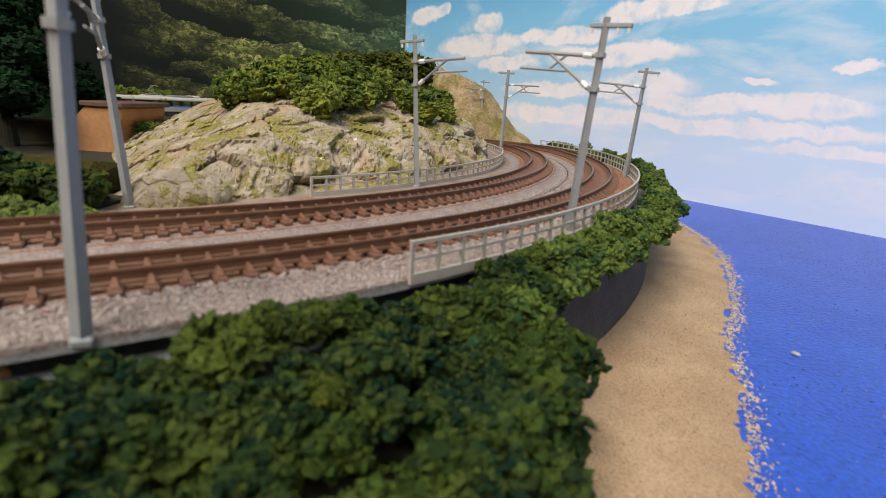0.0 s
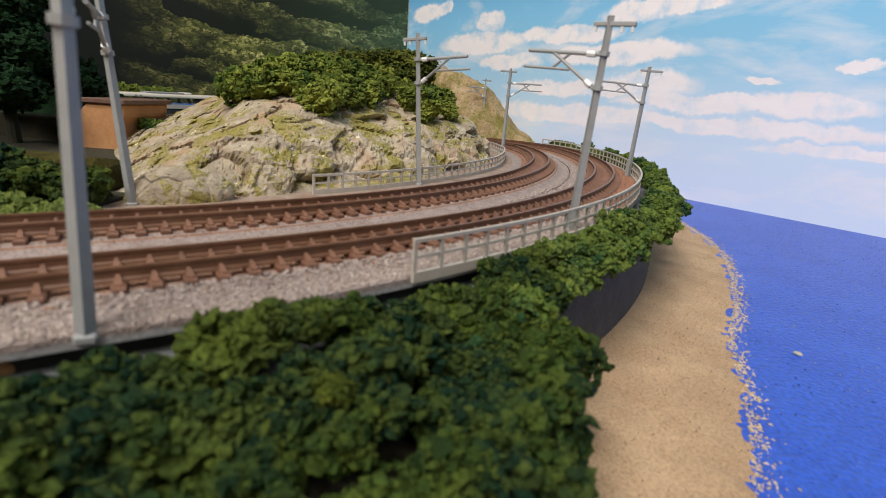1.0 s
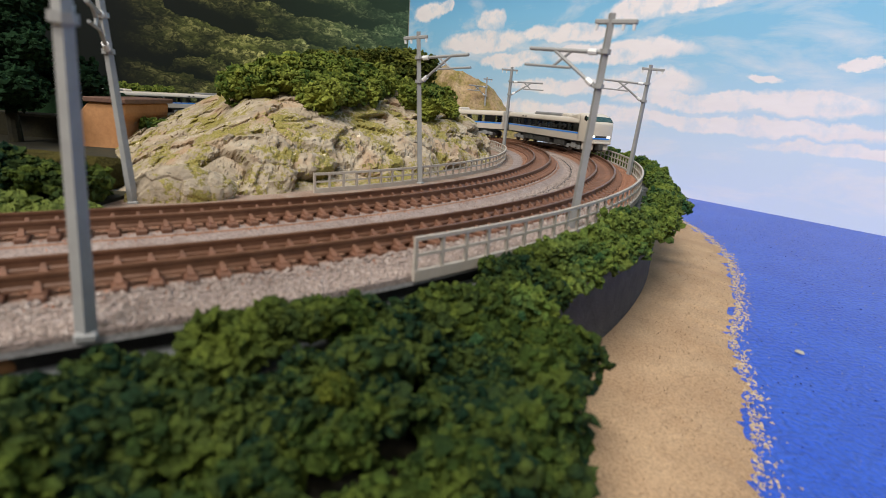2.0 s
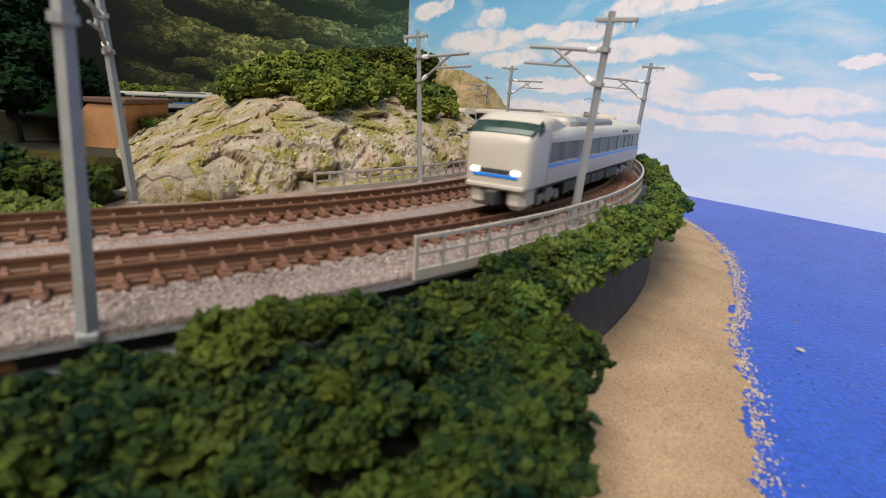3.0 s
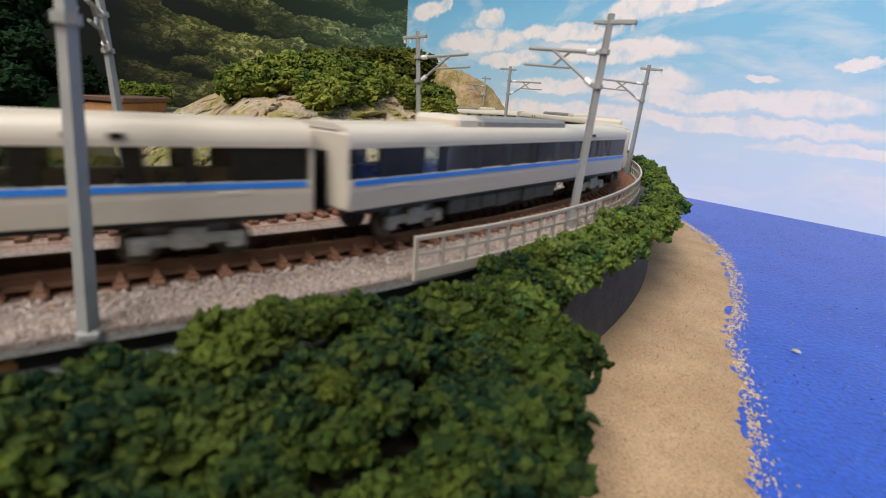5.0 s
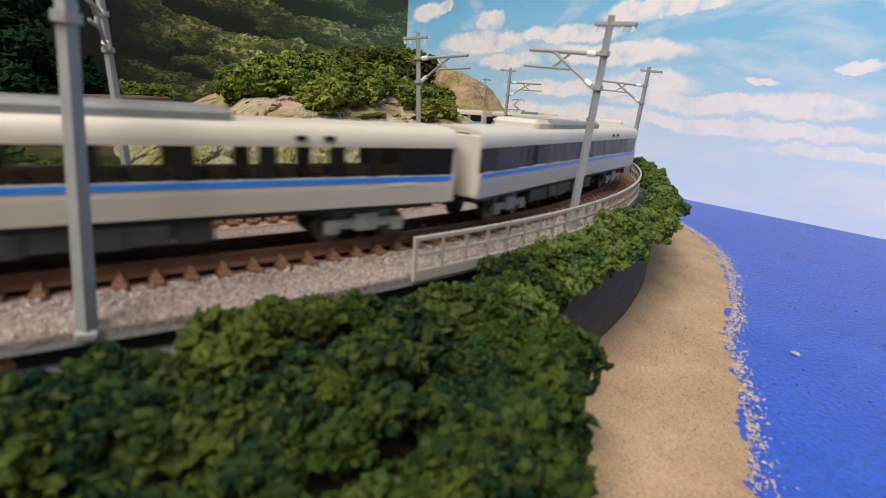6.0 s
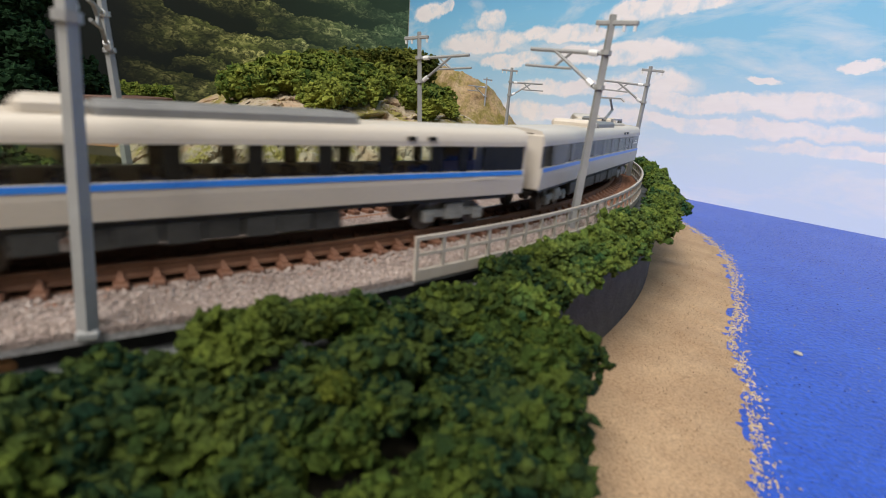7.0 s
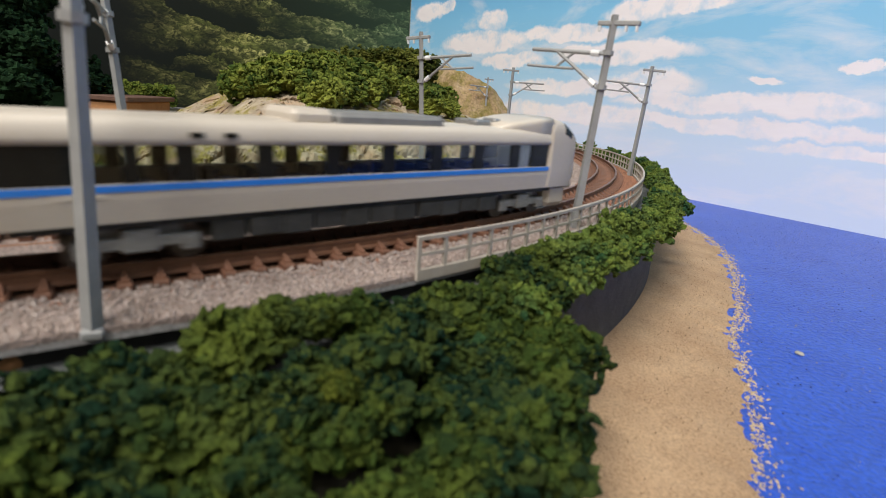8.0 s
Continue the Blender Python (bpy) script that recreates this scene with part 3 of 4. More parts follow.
# ---- overhead line masts ----
def build_mast():
    """A mast at the origin, arms towards +x."""
    ma = thing("catenary_mast", "grey plastic overhead line mast with bracket arms", "mast", "overhead line masts")
    h = 0.0585
    bm = bmesh.new()
    tube(bm, (0, 0, 0), (0, 0, h), 0.00132, 0.00098, 4)
    for z in (0.0405, 0.0492):
        tube(bm, (0, 0, z - 0.0006), (0, 0, z + 0.0006), 0.00155, None, 8)
    part("pole", bm, M_POLE, ma, smooth=False)
    bm = bmesh.new()
    box(bm, -0.0015, 0.0015, -0.0014, 0.0014, -0.0004, 0.0010, 0.0003)
    part("foot", bm, M_POLE, ma)
    bm = bmesh.new()
    box(bm, -0.0070, 0.0042, -0.0006, 0.0006, h - 0.0026, h - 0.0014, 0.0002)
    part("crossarm", bm, M_POLE, ma)
    for x in (-0.0063, -0.0035, 0.0036):
        bm = bmesh.new()
        tube(bm, (x, 0, h - 0.0026), (x, 0, h - 0.0040), 0.0005, 0.0004)
        part("insulator", bm, M_INSUL, ma, "small white insulator")
    bm = bmesh.new()
    tube(bm, (0.001, 0, 0.0490), (0.0225, 0, 0.0494), 0.00055)
    part("upper_arm", bm, M_POLE, ma)
    bm = bmesh.new()
    tube(bm, (0.001, 0, 0.0402), (0.0150, 0, 0.0494), 0.0005)
    part("brace", bm, M_POLE, ma)
    bm = bmesh.new()
    tube(bm, (0.0090, 0, 0.0448), (0.0235, 0, 0.0450), 0.0004)
    part("lower_arm", bm, M_POLE, ma)
    bm = bmesh.new()
    tube(bm, (0.0145, 0, 0.0449), (0.0095, 0, 0.0490), 0.00038)
    part("strut", bm, M_POLE, ma)
    for p, q in (((0.0022, 0, 0.0490), (0.0046, 0, 0.0491)), ((0.0020, 0, 0.0409), (0.0038, 0, 0.0421))):
        bm = bmesh.new()
        tube(bm, p, q, 0.00085)
        part("insulator", bm, M_INSUL, ma, "small white insulator")
    return ma


def place_mast(r, deg, inwards, tip=0.0, z=-0.0062):
    p = on_ring(r, deg, z)
    d = Vector((CX - p.x, CY - p.y, 0)) * (1 if inwards else -1)
    return Matrix.Translation(p) @ pose(0, 0, 0, 0, tip, 0) @ pose(0, 0, 0, 0, 0, math.degrees(math.atan2(d.y, d.x)))


MAST = build_mast()
MAST.matrix_basis = place_mast(0.331, 32.22, True, 4.0) @ pose(0, 0, 0, 0, 0, -2)
for r, deg, inw, tip, *turn in ((0.3285, 52.6, True, 2.6), (0.329, 78.9, True, 2.0), (0.2518, 57.6, False, -3.5), (0.2629, 95.0, False, 0.3), (0.2445, 33.7, False, -3.0, -7.0), (0.3183, 126.6, True, 0.0)):
    copy_thing(MAST, place_mast(r, deg, inw, tip) @ pose(0, 0, 0, 0, 0, sum(turn)))


# ---- fences ----
def build_fence(off, s0, s1, pitch, label, base_z, height):
    fe = thing("fence", label, "fence", "lineside fences")
    fr = []
    for i in range(int((s1 - s0) / 0.004) + 1):
        s = s0 + (s1 - s0) * i / int((s1 - s0) / 0.004)
        fr.append((Vector((*(line_at(s) + outward(s) * off(s)).xy, 0)), outward(s)))
    for nm, z0, z1, th in (("base_plate", base_z, base_z + 0.0022, 0.0005), ("middle_rail", base_z + height * 0.55, base_z + height * 0.62, 0.0003),
                           ("top_rail", base_z + height - 0.0008, base_z + height, 0.0004)):
        bm = bmesh.new()
        sweep(bm, fr, [(-th, z0), (th, z0), (th, z1), (-th, z1)])
        part(nm, bm, M_FENCE, fe)
    bm = bmesh.new()
    box(bm, -0.00042, 0.00042, -0.0003, 0.0003, base_z + 0.002, base_z + height - 0.0004)
    me = mesh_of("post", bm, M_FENCE)
    k = int((s1 - s0) / pitch)
    for i in range(k + 1):
        s = s0 + 0.0004 + (s1 - s0 - 0.0008) * i / k
        o = outward(s)
        ob = part("post", me, M_FENCE, fe)
        p = line_at(s) + o * off(s)
        ob.matrix_basis = Matrix.Translation((p.x, p.y, 0)) @ pose(0, 0, 0, 0, 0, math.degrees(math.atan2(o.y, o.x)) + 90)
    return fe


build_fence(lambda s: 0.0166, s_of(41.3), s_of(91) + 0.090, 0.0064, "pale grey plastic lineside fence along the cliff edge", -0.0064, 0.0090)
build_fence(lambda s: float(np.interp((s - s_of(0)) / RAD * 57.2958, (46, 60, 75, 90, 112), (-0.0680, -0.0635, -0.057, -0.0545, -0.055))), s_of(46.2), s_of(112), 0.0072, "pale grey plastic lineside fence below the rock hill", -0.0064, 0.0075)


# ---- rock hill ----
def hill_height(r, deg):
    """Height of the rock over the base, by distance from the curve's centre and bearing."""
    u = max(0.0, (0.2435 + 0.0085 * min(1.0, max(0.0, (deg - 68) / 14)) - r))
    x, y = CX + r * math.sin(radians(deg)), CY - r * math.cos(radians(deg))
    toe = 1 - math.exp(-((u / (0.019 - 0.006 * min(1.0, max(0.0, (deg - 60) / 25)))) ** 1.15))
    summit = min(1.0, max(0.0, u - 0.03) / 0.05) * min(1.0, max(0.0, (x + 0.46 * y) / 0.05))
    plateau = 0.0260 + 0.0030 * min(1.0, max(0.0, (deg - 45) / 25)) + 0.0140 * summit
    left = min(1.0, max(0.0, (x + 0.68 * y) / 0.064)) ** 0.85 * min(1.0, max(0.0, (deg - 29.5) / 5.0))
    right = min(1.0, max(0.0, (119.0 - deg) / 12.0)) ** 0.6
    back = min(1.0, max(0.0, (r - 0.045) / 0.05))
    return plateau * toe * left * right * back


def facets(q, scale, tilt, step):
    """Angular blocks: each cell a plane of its own tilt and level, with a crack round it."""
    u = q * scale
    d, pts = noise.voronoi(u)
    g = noise.noise_vector(pts[0] * 3.7 + Vector((0.3, 0.7, 0.1)))
    crack = min(1.0, (d[1] - d[0]) * 5.0)
    return g.z * step + (u - pts[0]).dot(g) * tilt - (1 - crack) * 0.35 * step


def build_hill():
    bm = bmesh.new()
    nr, na = 190, 560
    rows = []
    for i in range(na + 1):
        deg = 29.5 + (119.5 - 29.5) * i / na
        o = Vector((math.sin(radians(deg)), -math.cos(radians(deg)), 0))
        row = []
        for j in range(nr + 1):
            r = 0.2525 - (0.2525 - 0.045) * (j / nr) ** 1.25
            p = on_ring(r, deg)
            h = hill_height(r, deg)
            q = Vector((p.x, p.y, h * 1.4)) * 42
            q = q + noise.noise_vector(q * 1.3) * 0.22
            blocks = facets(q, 1.45, 0.0040, 0.0048) + facets(q + Vector((7, 3, 1)), 4.2, 0.0016, 0.0012) + facets(q + Vector((2, 9, 4)), 9.0, 0.0006, 0.0005)
            rough = noise.noise(q * 0.6) * 0.0034 + noise.noise(q * 12) * 0.0004 + noise.noise(q * 25) * 0.0003
            amt = min(1.0, h / 0.006) * (1 - 0.35 * min(1.0, max(0.0, (h - 0.014) / 0.008)))
            z = -0.0066 + h + (blocks * 0.55 + rough) * amt
            push = max(-0.006, min(blocks, 0.0035)) * min(1.0, h / 0.004)
            row.append(bm.verts.new((p.x + o.x * push, p.y + o.y * push, z)))
        rows.append(row)
    for a, b in zip(rows, rows[1:]):
        for j in range(nr):
            bm.faces.new((a[j], a[j + 1], b[j + 1], b[j]))
    ob = part("rock_hill", bm, M_ROCK)
    tagged(ob, "grey plaster rock hill with yellow-green moss patches", "rock hill")


build_hill()


def build_far_hill():
    bm = bmesh.new()
    rows = []
    for i in range(91):
        x = -0.13 + 0.215 * i / 90
        y0 = 0.518 + max(0.0, -x) * 1.15
        top = float(np.interp(x, (-0.13, -0.05, -0.014, 0.010, 0.035, 0.056, 0.072, 0.085), (0.020, 0.036, 0.058, 0.055, 0.041, 0.022, 0.002, -0.0066)))
        row = []
        for j in range(31):
            y = y0 + 0.075 * j / 30
            front = min(1.0, j / 12) ** 0.6
            rough = noise.noise((x * 40, y * 40, 1)) * 0.006 + (0.4 - abs(noise.noise((x * 90, y * 90, 2)))) * 0.006 + noise.noise((x * 260, y * 260, 3)) * 0.0016
            row.append(bm.verts.new((x, y + 0.006 * noise.noise((x * 70, front * 5, 4)), -0.0066 + (top + 0.0066 + rough) * front)))
        rows.append(row)
    for a, b in zip(rows, rows[1:]):
        for j in range(30):
            bm.faces.new((a[j], a[j + 1], b[j + 1], b[j]))
    tagged(part("far_hill", bm, M_TAN, smooth=True), "tan earth hill with grassy patches beyond the curve", "hill")


build_far_hill()


# ---- foliage ----
def clump_mesh(name, material, seed, radius, lumps, lump, flat=0.75):
    """A tuft of foam foliage: many small torn crumbs over an uneven core."""
    rng = random.Random(seed)
    shapes = []
    for sub in (1, 4):
        ico = bmesh.new()
        bmesh.ops.create_icosphere(ico, subdivisions=sub, radius=1.0)
        shapes.append(([v.co.copy() for v in ico.verts], [[v.index for v in f.verts] for f in ico.faces]))
        ico.free()
    verts, faces = [], []
    lobes = []
    for k in range(26):
        d = Vector((rng.gauss(0, 1), rng.gauss(0, 1), rng.gauss(0.3, 1))).normalized()
        lobes.append((d * radius * rng.uniform(0.50, 0.82), radius * rng.uniform(0.20, 0.40)))
    for k in range(lumps):
        at, size = lobes[k % len(lobes)]
        d = (at.normalized() * 0.55 + Vector((rng.gauss(0, 1), rng.gauss(0, 1), rng.gauss(0.1, 1))).normalized()).normalized()
        c = at + d * size * rng.uniform(0.80, 1.05)
        c.z *= flat
        s = lump * rng.choice((0.5, 0.65, 0.8, 1.0, 1.25))
        base, tri = shapes[0]
        if k == 0:
            base, tri = shapes[1]
            c, s = Vector((0, 0, 0)), radius * 0.66
        b = len(verts)
        off = Vector((rng.uniform(0, 50), rng.uniform(0, 50), 0))
        q = Vector((1, 1, 1)) if k == 0 else Vector((rng.uniform(0.45, 1.5), rng.uniform(0.45, 1.5), rng.uniform(0.45, 1.3)))
        for v in base:
            if k == 0:
                w = 1 + 0.30 * noise.noise(v * 1.7 + Vector((seed, 0, 0))) + 0.35 * noise.noise(v * 4.2 + Vector((0, seed, 0))) + 0.22 * noise.noise(v * 9.0 + off)
            else:
                w = 1 + 0.6 * noise.noise(v * 1.5 + off) + 0.7 * rng.uniform(-1, 1)
            verts.append((c.x + v.x * s * w * q.x, c.y + v.y * s * w * q.y, c.z + v.z * s * w * q.z * (flat if k == 0 else 1)))
        faces += [(t[0] + b, t[1] + b, t[2] + b) for t in tri]
    me = bpy.data.meshes.new(name)
    me.from_pydata(verts, [], faces)
    me.materials.append(material)
    return me


CLUMPS = [clump_mesh("bush", M_BUSH_SHADED, 10 + k, 0.0068, 400, 0.00078) for k in range(6)]
CLUMPS_LIT = [clump_mesh("bush", M_BUSH_LIT, 20 + k, 0.0068, 265, 0.0008) for k in range(4)]
CLUMPS_HILL = [clump_mesh("bush", M_BUSH2, 40 + k, 0.0095, 300, 0.00095) for k in range(5)]
CLUMPS_YELLOW = [clump_mesh("bush", M_BUSH3, 60, 0.0048, 260, 0.0008)]
CLUMPS_OLIVE = [clump_mesh("bush", M_BUSH5, 50 + k, 0.0095, 300, 0.00095) for k in range(3)]
CLUMPS_GRASS = [clump_mesh("bush", M_GRASS, 90 + k, 0.0042, 120, 0.0008, 0.5) for k in range(2)]
CLUMPS_DARK = [clump_mesh("bush", M_TREE, 70 + k, 0.013, 420, 0.0013) for k in range(3)]


def plant(meshes, p, scale, label, group):
    ob = new("bush", random.choice(meshes))
    ob.matrix_basis = Matrix.Translation(p) @ pose(0, 0, 0, random.uniform(-15, 15), random.uniform(-15, 15), random.uniform(0, 360)) @ Matrix.Scale(scale, 4)
    return tagged(ob, label, "bush", group)


def build_bushes():
    lab = "dark green crumbly foam bush on the cliff edge"
    grp = "bushes along the cliff"
    deg = 26.0
    while deg < 112:
        r0 = 0.3385 if 44 < deg < 60 else 0.3405
        dz = float(np.interp(deg, (24, 31, 32.0, 33.6, 35.2, 36.2, 37.2, 37.9, 38.6, 40, 42, 43, 46, 50), (-0.0100, -0.0098, -0.0100, -0.0104, -0.0072, -0.0062, -0.0054, -0.0074, -0.0100, -0.0107, -0.0102, -0.0092, -0.0065, -0.0050)))
        if deg > 74:
            dz = random.uniform(-0.006, -0.0005)
        # Near bushes take the shaded colours, those farther along the lit ones.
        plant(CLUMPS if deg < 47 else CLUMPS_LIT, on_ring(r0 + random.uniform(-0.0015, 0.002) + 0.001 * (deg > 74), deg, dz + random.uniform(-0.001, 0.001)), random.uniform(0.7, 1.0), lab, grp)
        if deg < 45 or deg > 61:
            plant(CLUMPS if deg < 47 else CLUMPS_LIT, on_ring(r0 + (0.0075 if deg < 47 else 0.0045) + random.uniform(-0.0015, 0.002), deg + 0.7, dz - (0.004 if deg > 33 else 0.0015) + random.uniform(-0.001, 0.001)), random.uniform(0.75, 1.0), lab, grp)
        else:
            plant(CLUMPS_LIT, on_ring(r0 + 0.004, deg + 0.7, dz - 0.004), random.uniform(0.75, 0.95), lab, grp)
        deg += 1.1 if deg < 47 else 1.5
    # the thicket falling to the beach
    lab2 = "dark green crumbly foam bush of the thicket above the beach"
    deg = 26.0
    while deg < 45.5:
        for r, z in ((0.3500, -0.0125), (0.3580, -0.0145), (0.3665, -0.0175), (0.3745, -0.0215), (0.3800, -0.0275)):
            if deg < float(np.interp(r, (0.35, 0.358, 0.3665, 0.3745, 0.38), (46.5, 45.0, 42.3, 40.0, 37.8))):
                plant(CLUMPS_LIT if deg > 40.0 and random.random() < 0.25 else CLUMPS, on_ring(r + random.uniform(-0.002, 0.002), deg + random.uniform(-0.5, 0.5), z + random.uniform(-0.0042, 0.0024)), random.uniform(0.75, 1.15), lab2, grp)
        deg += 1.5
    for r, deg, z, sc in ((0.3650, 41.3, -0.0135, 1.15), (0.3570, 43.6, -0.0150, 1.05), (0.3465, 44.2, -0.0105, 0.9), (0.3685, 39.4, -0.0170, 1.1), (0.3727, 40.2, -0.0210, 1.0), (0.3763, 38.9, -0.0265, 1.0), (0.3680, 41.2, -0.0200, 1.0)):
        plant(CLUMPS_LIT if deg > 44 else CLUMPS, on_ring(r, deg, z), sc, lab2, grp)
    plant(CLUMPS_YELLOW, on_ring(0.3545, 36.6, -0.0090), 0.55, "yellow-green foam bush among darker ones", grp)
    plant(CLUMPS_YELLOW, on_ring(0.3655, 31.2, -0.0125), 0.9, "yellow-green foam bush among darker ones", grp)


build_bushes()


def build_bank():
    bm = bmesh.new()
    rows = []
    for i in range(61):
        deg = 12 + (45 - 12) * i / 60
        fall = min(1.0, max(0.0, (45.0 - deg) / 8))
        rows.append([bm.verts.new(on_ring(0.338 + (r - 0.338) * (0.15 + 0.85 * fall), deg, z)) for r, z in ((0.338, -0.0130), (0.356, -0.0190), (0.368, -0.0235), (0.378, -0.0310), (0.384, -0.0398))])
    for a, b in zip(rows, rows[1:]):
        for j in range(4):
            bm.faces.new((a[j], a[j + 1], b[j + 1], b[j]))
    tagged(part("bank", bm, M_DARKBROWN), "very dark sloping bank under the thicket", "embankment", kind="structure")


build_bank()


def build_hill_bushes():
    lab, grp = "fresh green foam bush on top of the rock hill", "bushes on the hill"
    made = 0
    while made < 90:
        y = random.uniform(0.222, 0.345)
        x = y * random.uniform(-0.415, 0.032)
        r, deg = math.hypot(x - CX, y - CY), math.degrees(math.atan2(x - CX, CY - y))
        if r > (0.207 if deg < 72 else 0.226) or deg > 112:
            continue
        plant(CLUMPS_HILL, on_ring(r, deg, -0.0066 + hill_height(r, deg) + random.uniform(0.002, 0.006)), random.uniform(0.8, 1.25), lab, grp)
        made += 1


build_hill_bushes()


def build_back_bushes():
    """Olive bushes piled along the back of the hill top."""
    for k in range(13):
        u = k / 12
        x = -0.088 + 0.066 * u
        top = 0.053 + 0.006 * u
        for drop in (0.0085, 0.0175):
            plant(CLUMPS_OLIVE, Vector((x + random.uniform(-0.003, 0.003), 0.328 + random.uniform(-0.006, 0.006), top - drop + random.uniform(-0.002, 0.001))), random.uniform(0.85, 1.2),
                  "dull olive foam bush at the back of the hill top", "bushes on the hill")


build_back_bushes()


# ---- the far left corner ----
def build_left_corner():
    bm = bmesh.new()
    box(bm, -0.60, -0.105, 0.150, 0.164, -0.0066, 0.0036, 0.002)
    bmesh.ops.subdivide_edges(bm, edges=[e for e in bm.edges if e.calc_length() > 0.1], cuts=150)
    bmesh.ops.subdivide_edges(bm, edges=[e for e in bm.edges if 0.004 < e.calc_length() < 0.1], cuts=5, use_grid_fill=True)
    for v in bm.verts:
        v.co += noise.noise_vector(v.co * 190) * 0.0012 + noise.noise_vector(v.co * 60) * 0.0016
    tagged(part("mossy_wall", bm, M_OLIVE), "dark olive mossy retaining bank beside the bridge", "bank")
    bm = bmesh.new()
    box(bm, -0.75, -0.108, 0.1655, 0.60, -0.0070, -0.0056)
    tagged(part("dark_ground", bm, M_DARKBROWN), "dark mossy ground behind the retaining bank", "ground", kind="structure")
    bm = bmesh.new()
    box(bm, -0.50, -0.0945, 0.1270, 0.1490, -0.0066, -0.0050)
    tagged(part("dark_verge", bm, M_DARKBROWN), "dark mossy strip below the retaining bank", "ground", kind="structure")
    ab = thing("bridge_abutment", "ochre plaster bridge abutment with a brown deck plate", "abutment")
    bm = bmesh.new()
    outline = ((-0.1870, -0.0066), (-0.1850, 0.0040), (-0.1800, 0.0105), (-0.1750, 0.0160), (-0.1575, 0.0160), (-0.1580, 0.0105), (-0.1610, 0.0060), (-0.1605, 0.0000), (-0.1590, -0.0066))
    front = [bm.verts.new((x, 0.246, z)) for x, z in outline]
    rear = [bm.verts.new((x, 0.285, z)) for x, z in outline]
    for i in range(len(outline)):
        j = (i + 1) % len(outline)
        bm.faces.new((front[i], front[j], rear[j], rear[i]))
    bm.faces.new(front)
    bm.faces.new(rear[::-1])
    bmesh.ops.bevel(bm, geom=bm.edges[:], offset=0.0008, segments=1, affect="EDGES")
    part("pier", bm, M_CLAY, ab)
    bm = bmesh.new()
    box(bm, -0.1765, -0.1560, 0.2445, 0.287, 0.0158, 0.0182, 0.0004)
    part("deck_plate", bm, M_BRIDGE, ab, "brown deck plate")
    bm = bmesh.new()
    sweep(bm, frames_between(s_of(91) + 0.30, S_END, 0.005, 0.0, 0.0), [(-0.013, -0.0115), (0.013, -0.0115), (0.013, -0.0066), (-0.013, -0.0066)])
    tagged(part("bridge_deck", bm, M_BRIDGE), "brown girder bridge deck behind the rock hill", "bridge")
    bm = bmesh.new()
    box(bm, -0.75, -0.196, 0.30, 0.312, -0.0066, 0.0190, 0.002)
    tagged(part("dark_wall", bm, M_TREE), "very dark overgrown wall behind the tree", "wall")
    bm = bmesh.new()
    box(bm, -0.40, -0.090, 0.103, 0.1265, -0.0066, -0.0050, 0.001)
    tagged(part("grass_strip", bm, M_GRASS), "bright green flock grass beside the rails", "grass", kind="stuff")
    for k in range(20):
        plant(CLUMPS, Vector((random.uniform(-0.150, -0.099), random.uniform(0.127, 0.137), random.uniform(-0.004, 0.003))), random.uniform(0.9, 1.3), "dark green foam bush beside the retaining bank", "bushes by the bank")
    for k in range(38):
        plant(CLUMPS_GRASS, Vector((random.uniform(-0.150, -0.0905), random.uniform(0.108, 0.119), random.uniform(-0.0048, -0.003))), random.uniform(0.7, 1.2), "bright green tuft of flock grass", "grass tufts")
    # Wall in the tree's shade, the shade put into its dark brown.
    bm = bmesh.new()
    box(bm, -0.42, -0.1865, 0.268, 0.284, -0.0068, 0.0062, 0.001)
    tagged(part("shaded_wall", bm, M_DARKBROWN), "wall behind the tree with its shade put into the dark brown colour", "wall")
    for k in range(9):
        plant(CLUMPS_LIT, Vector((-0.158 + 0.0030 * k, 0.266 + random.uniform(-0.004, 0.004), random.uniform(-0.003, 0.004))), random.uniform(0.9, 1.2), "mid green foam bush under the bridge deck", "bushes under the bridge")
    for k in range(22):
        x = random.uniform(-0.41, -0.335)
        plant(CLUMPS_HILL, Vector((x, 0.602 + 0.03 * (x + 0.36), 0.002 if k % 2 else 0.0115)), random.uniform(1.1, 1.5), "olive foam bush behind the bridge", "bushes behind the bridge")
    tr = thing("tree", "dark green model tree with a dense crown", "tree", at=Matrix.Translation((-0.212, 0.245, -0.0066)))
    bm = bmesh.new()
    tube(bm, (0, 0, -0.0), (0, 0, 0.05), 0.003, 0.0015, 10)
    part("trunk", bm, M_DARKBROWN, tr)
    for k in range(54):
        ob = part("foliage_clump", CLUMPS_DARK[k % 3], M_TREE, tr)
        a = random.uniform(0, math.tau)
        z = random.uniform(0.022, 0.115)
        rr = random.uniform(0.0, 0.030)
        ob.matrix_basis = Matrix.Translation((rr * math.cos(a), rr * math.sin(a), z)) @ Matrix.Scale(random.uniform(0.8, 1.2), 4)


build_left_corner()


def build_boulder():
    bm = bmesh.new()
    bmesh.ops.create_icosphere(bm, subdivisions=6, radius=1.0)
    for v in bm.verts:
        q = Vector((v.co.x * 1.0, v.co.y * 0.5, v.co.z * 0.6))
        v.co *= 1 + 22 * facets(q, 2.2, 0.0040, 0.0048) + 10 * facets(q, 5.5, 0.0020, 0.0016) + 0.02 * noise.noise(q * 9)
        v.co = Vector((v.co.x * 0.0150, v.co.y * 0.0062, v.co.z * 0.0086))
    ob = part("boulder", bm, M_ROCK)
    ob.matrix_basis = pose(-0.0795, 0.1475, -0.0042, 0, 0, 33)
    tagged(ob, "large grey plaster boulder at the foot of the rock hill", "boulder")


build_boulder()


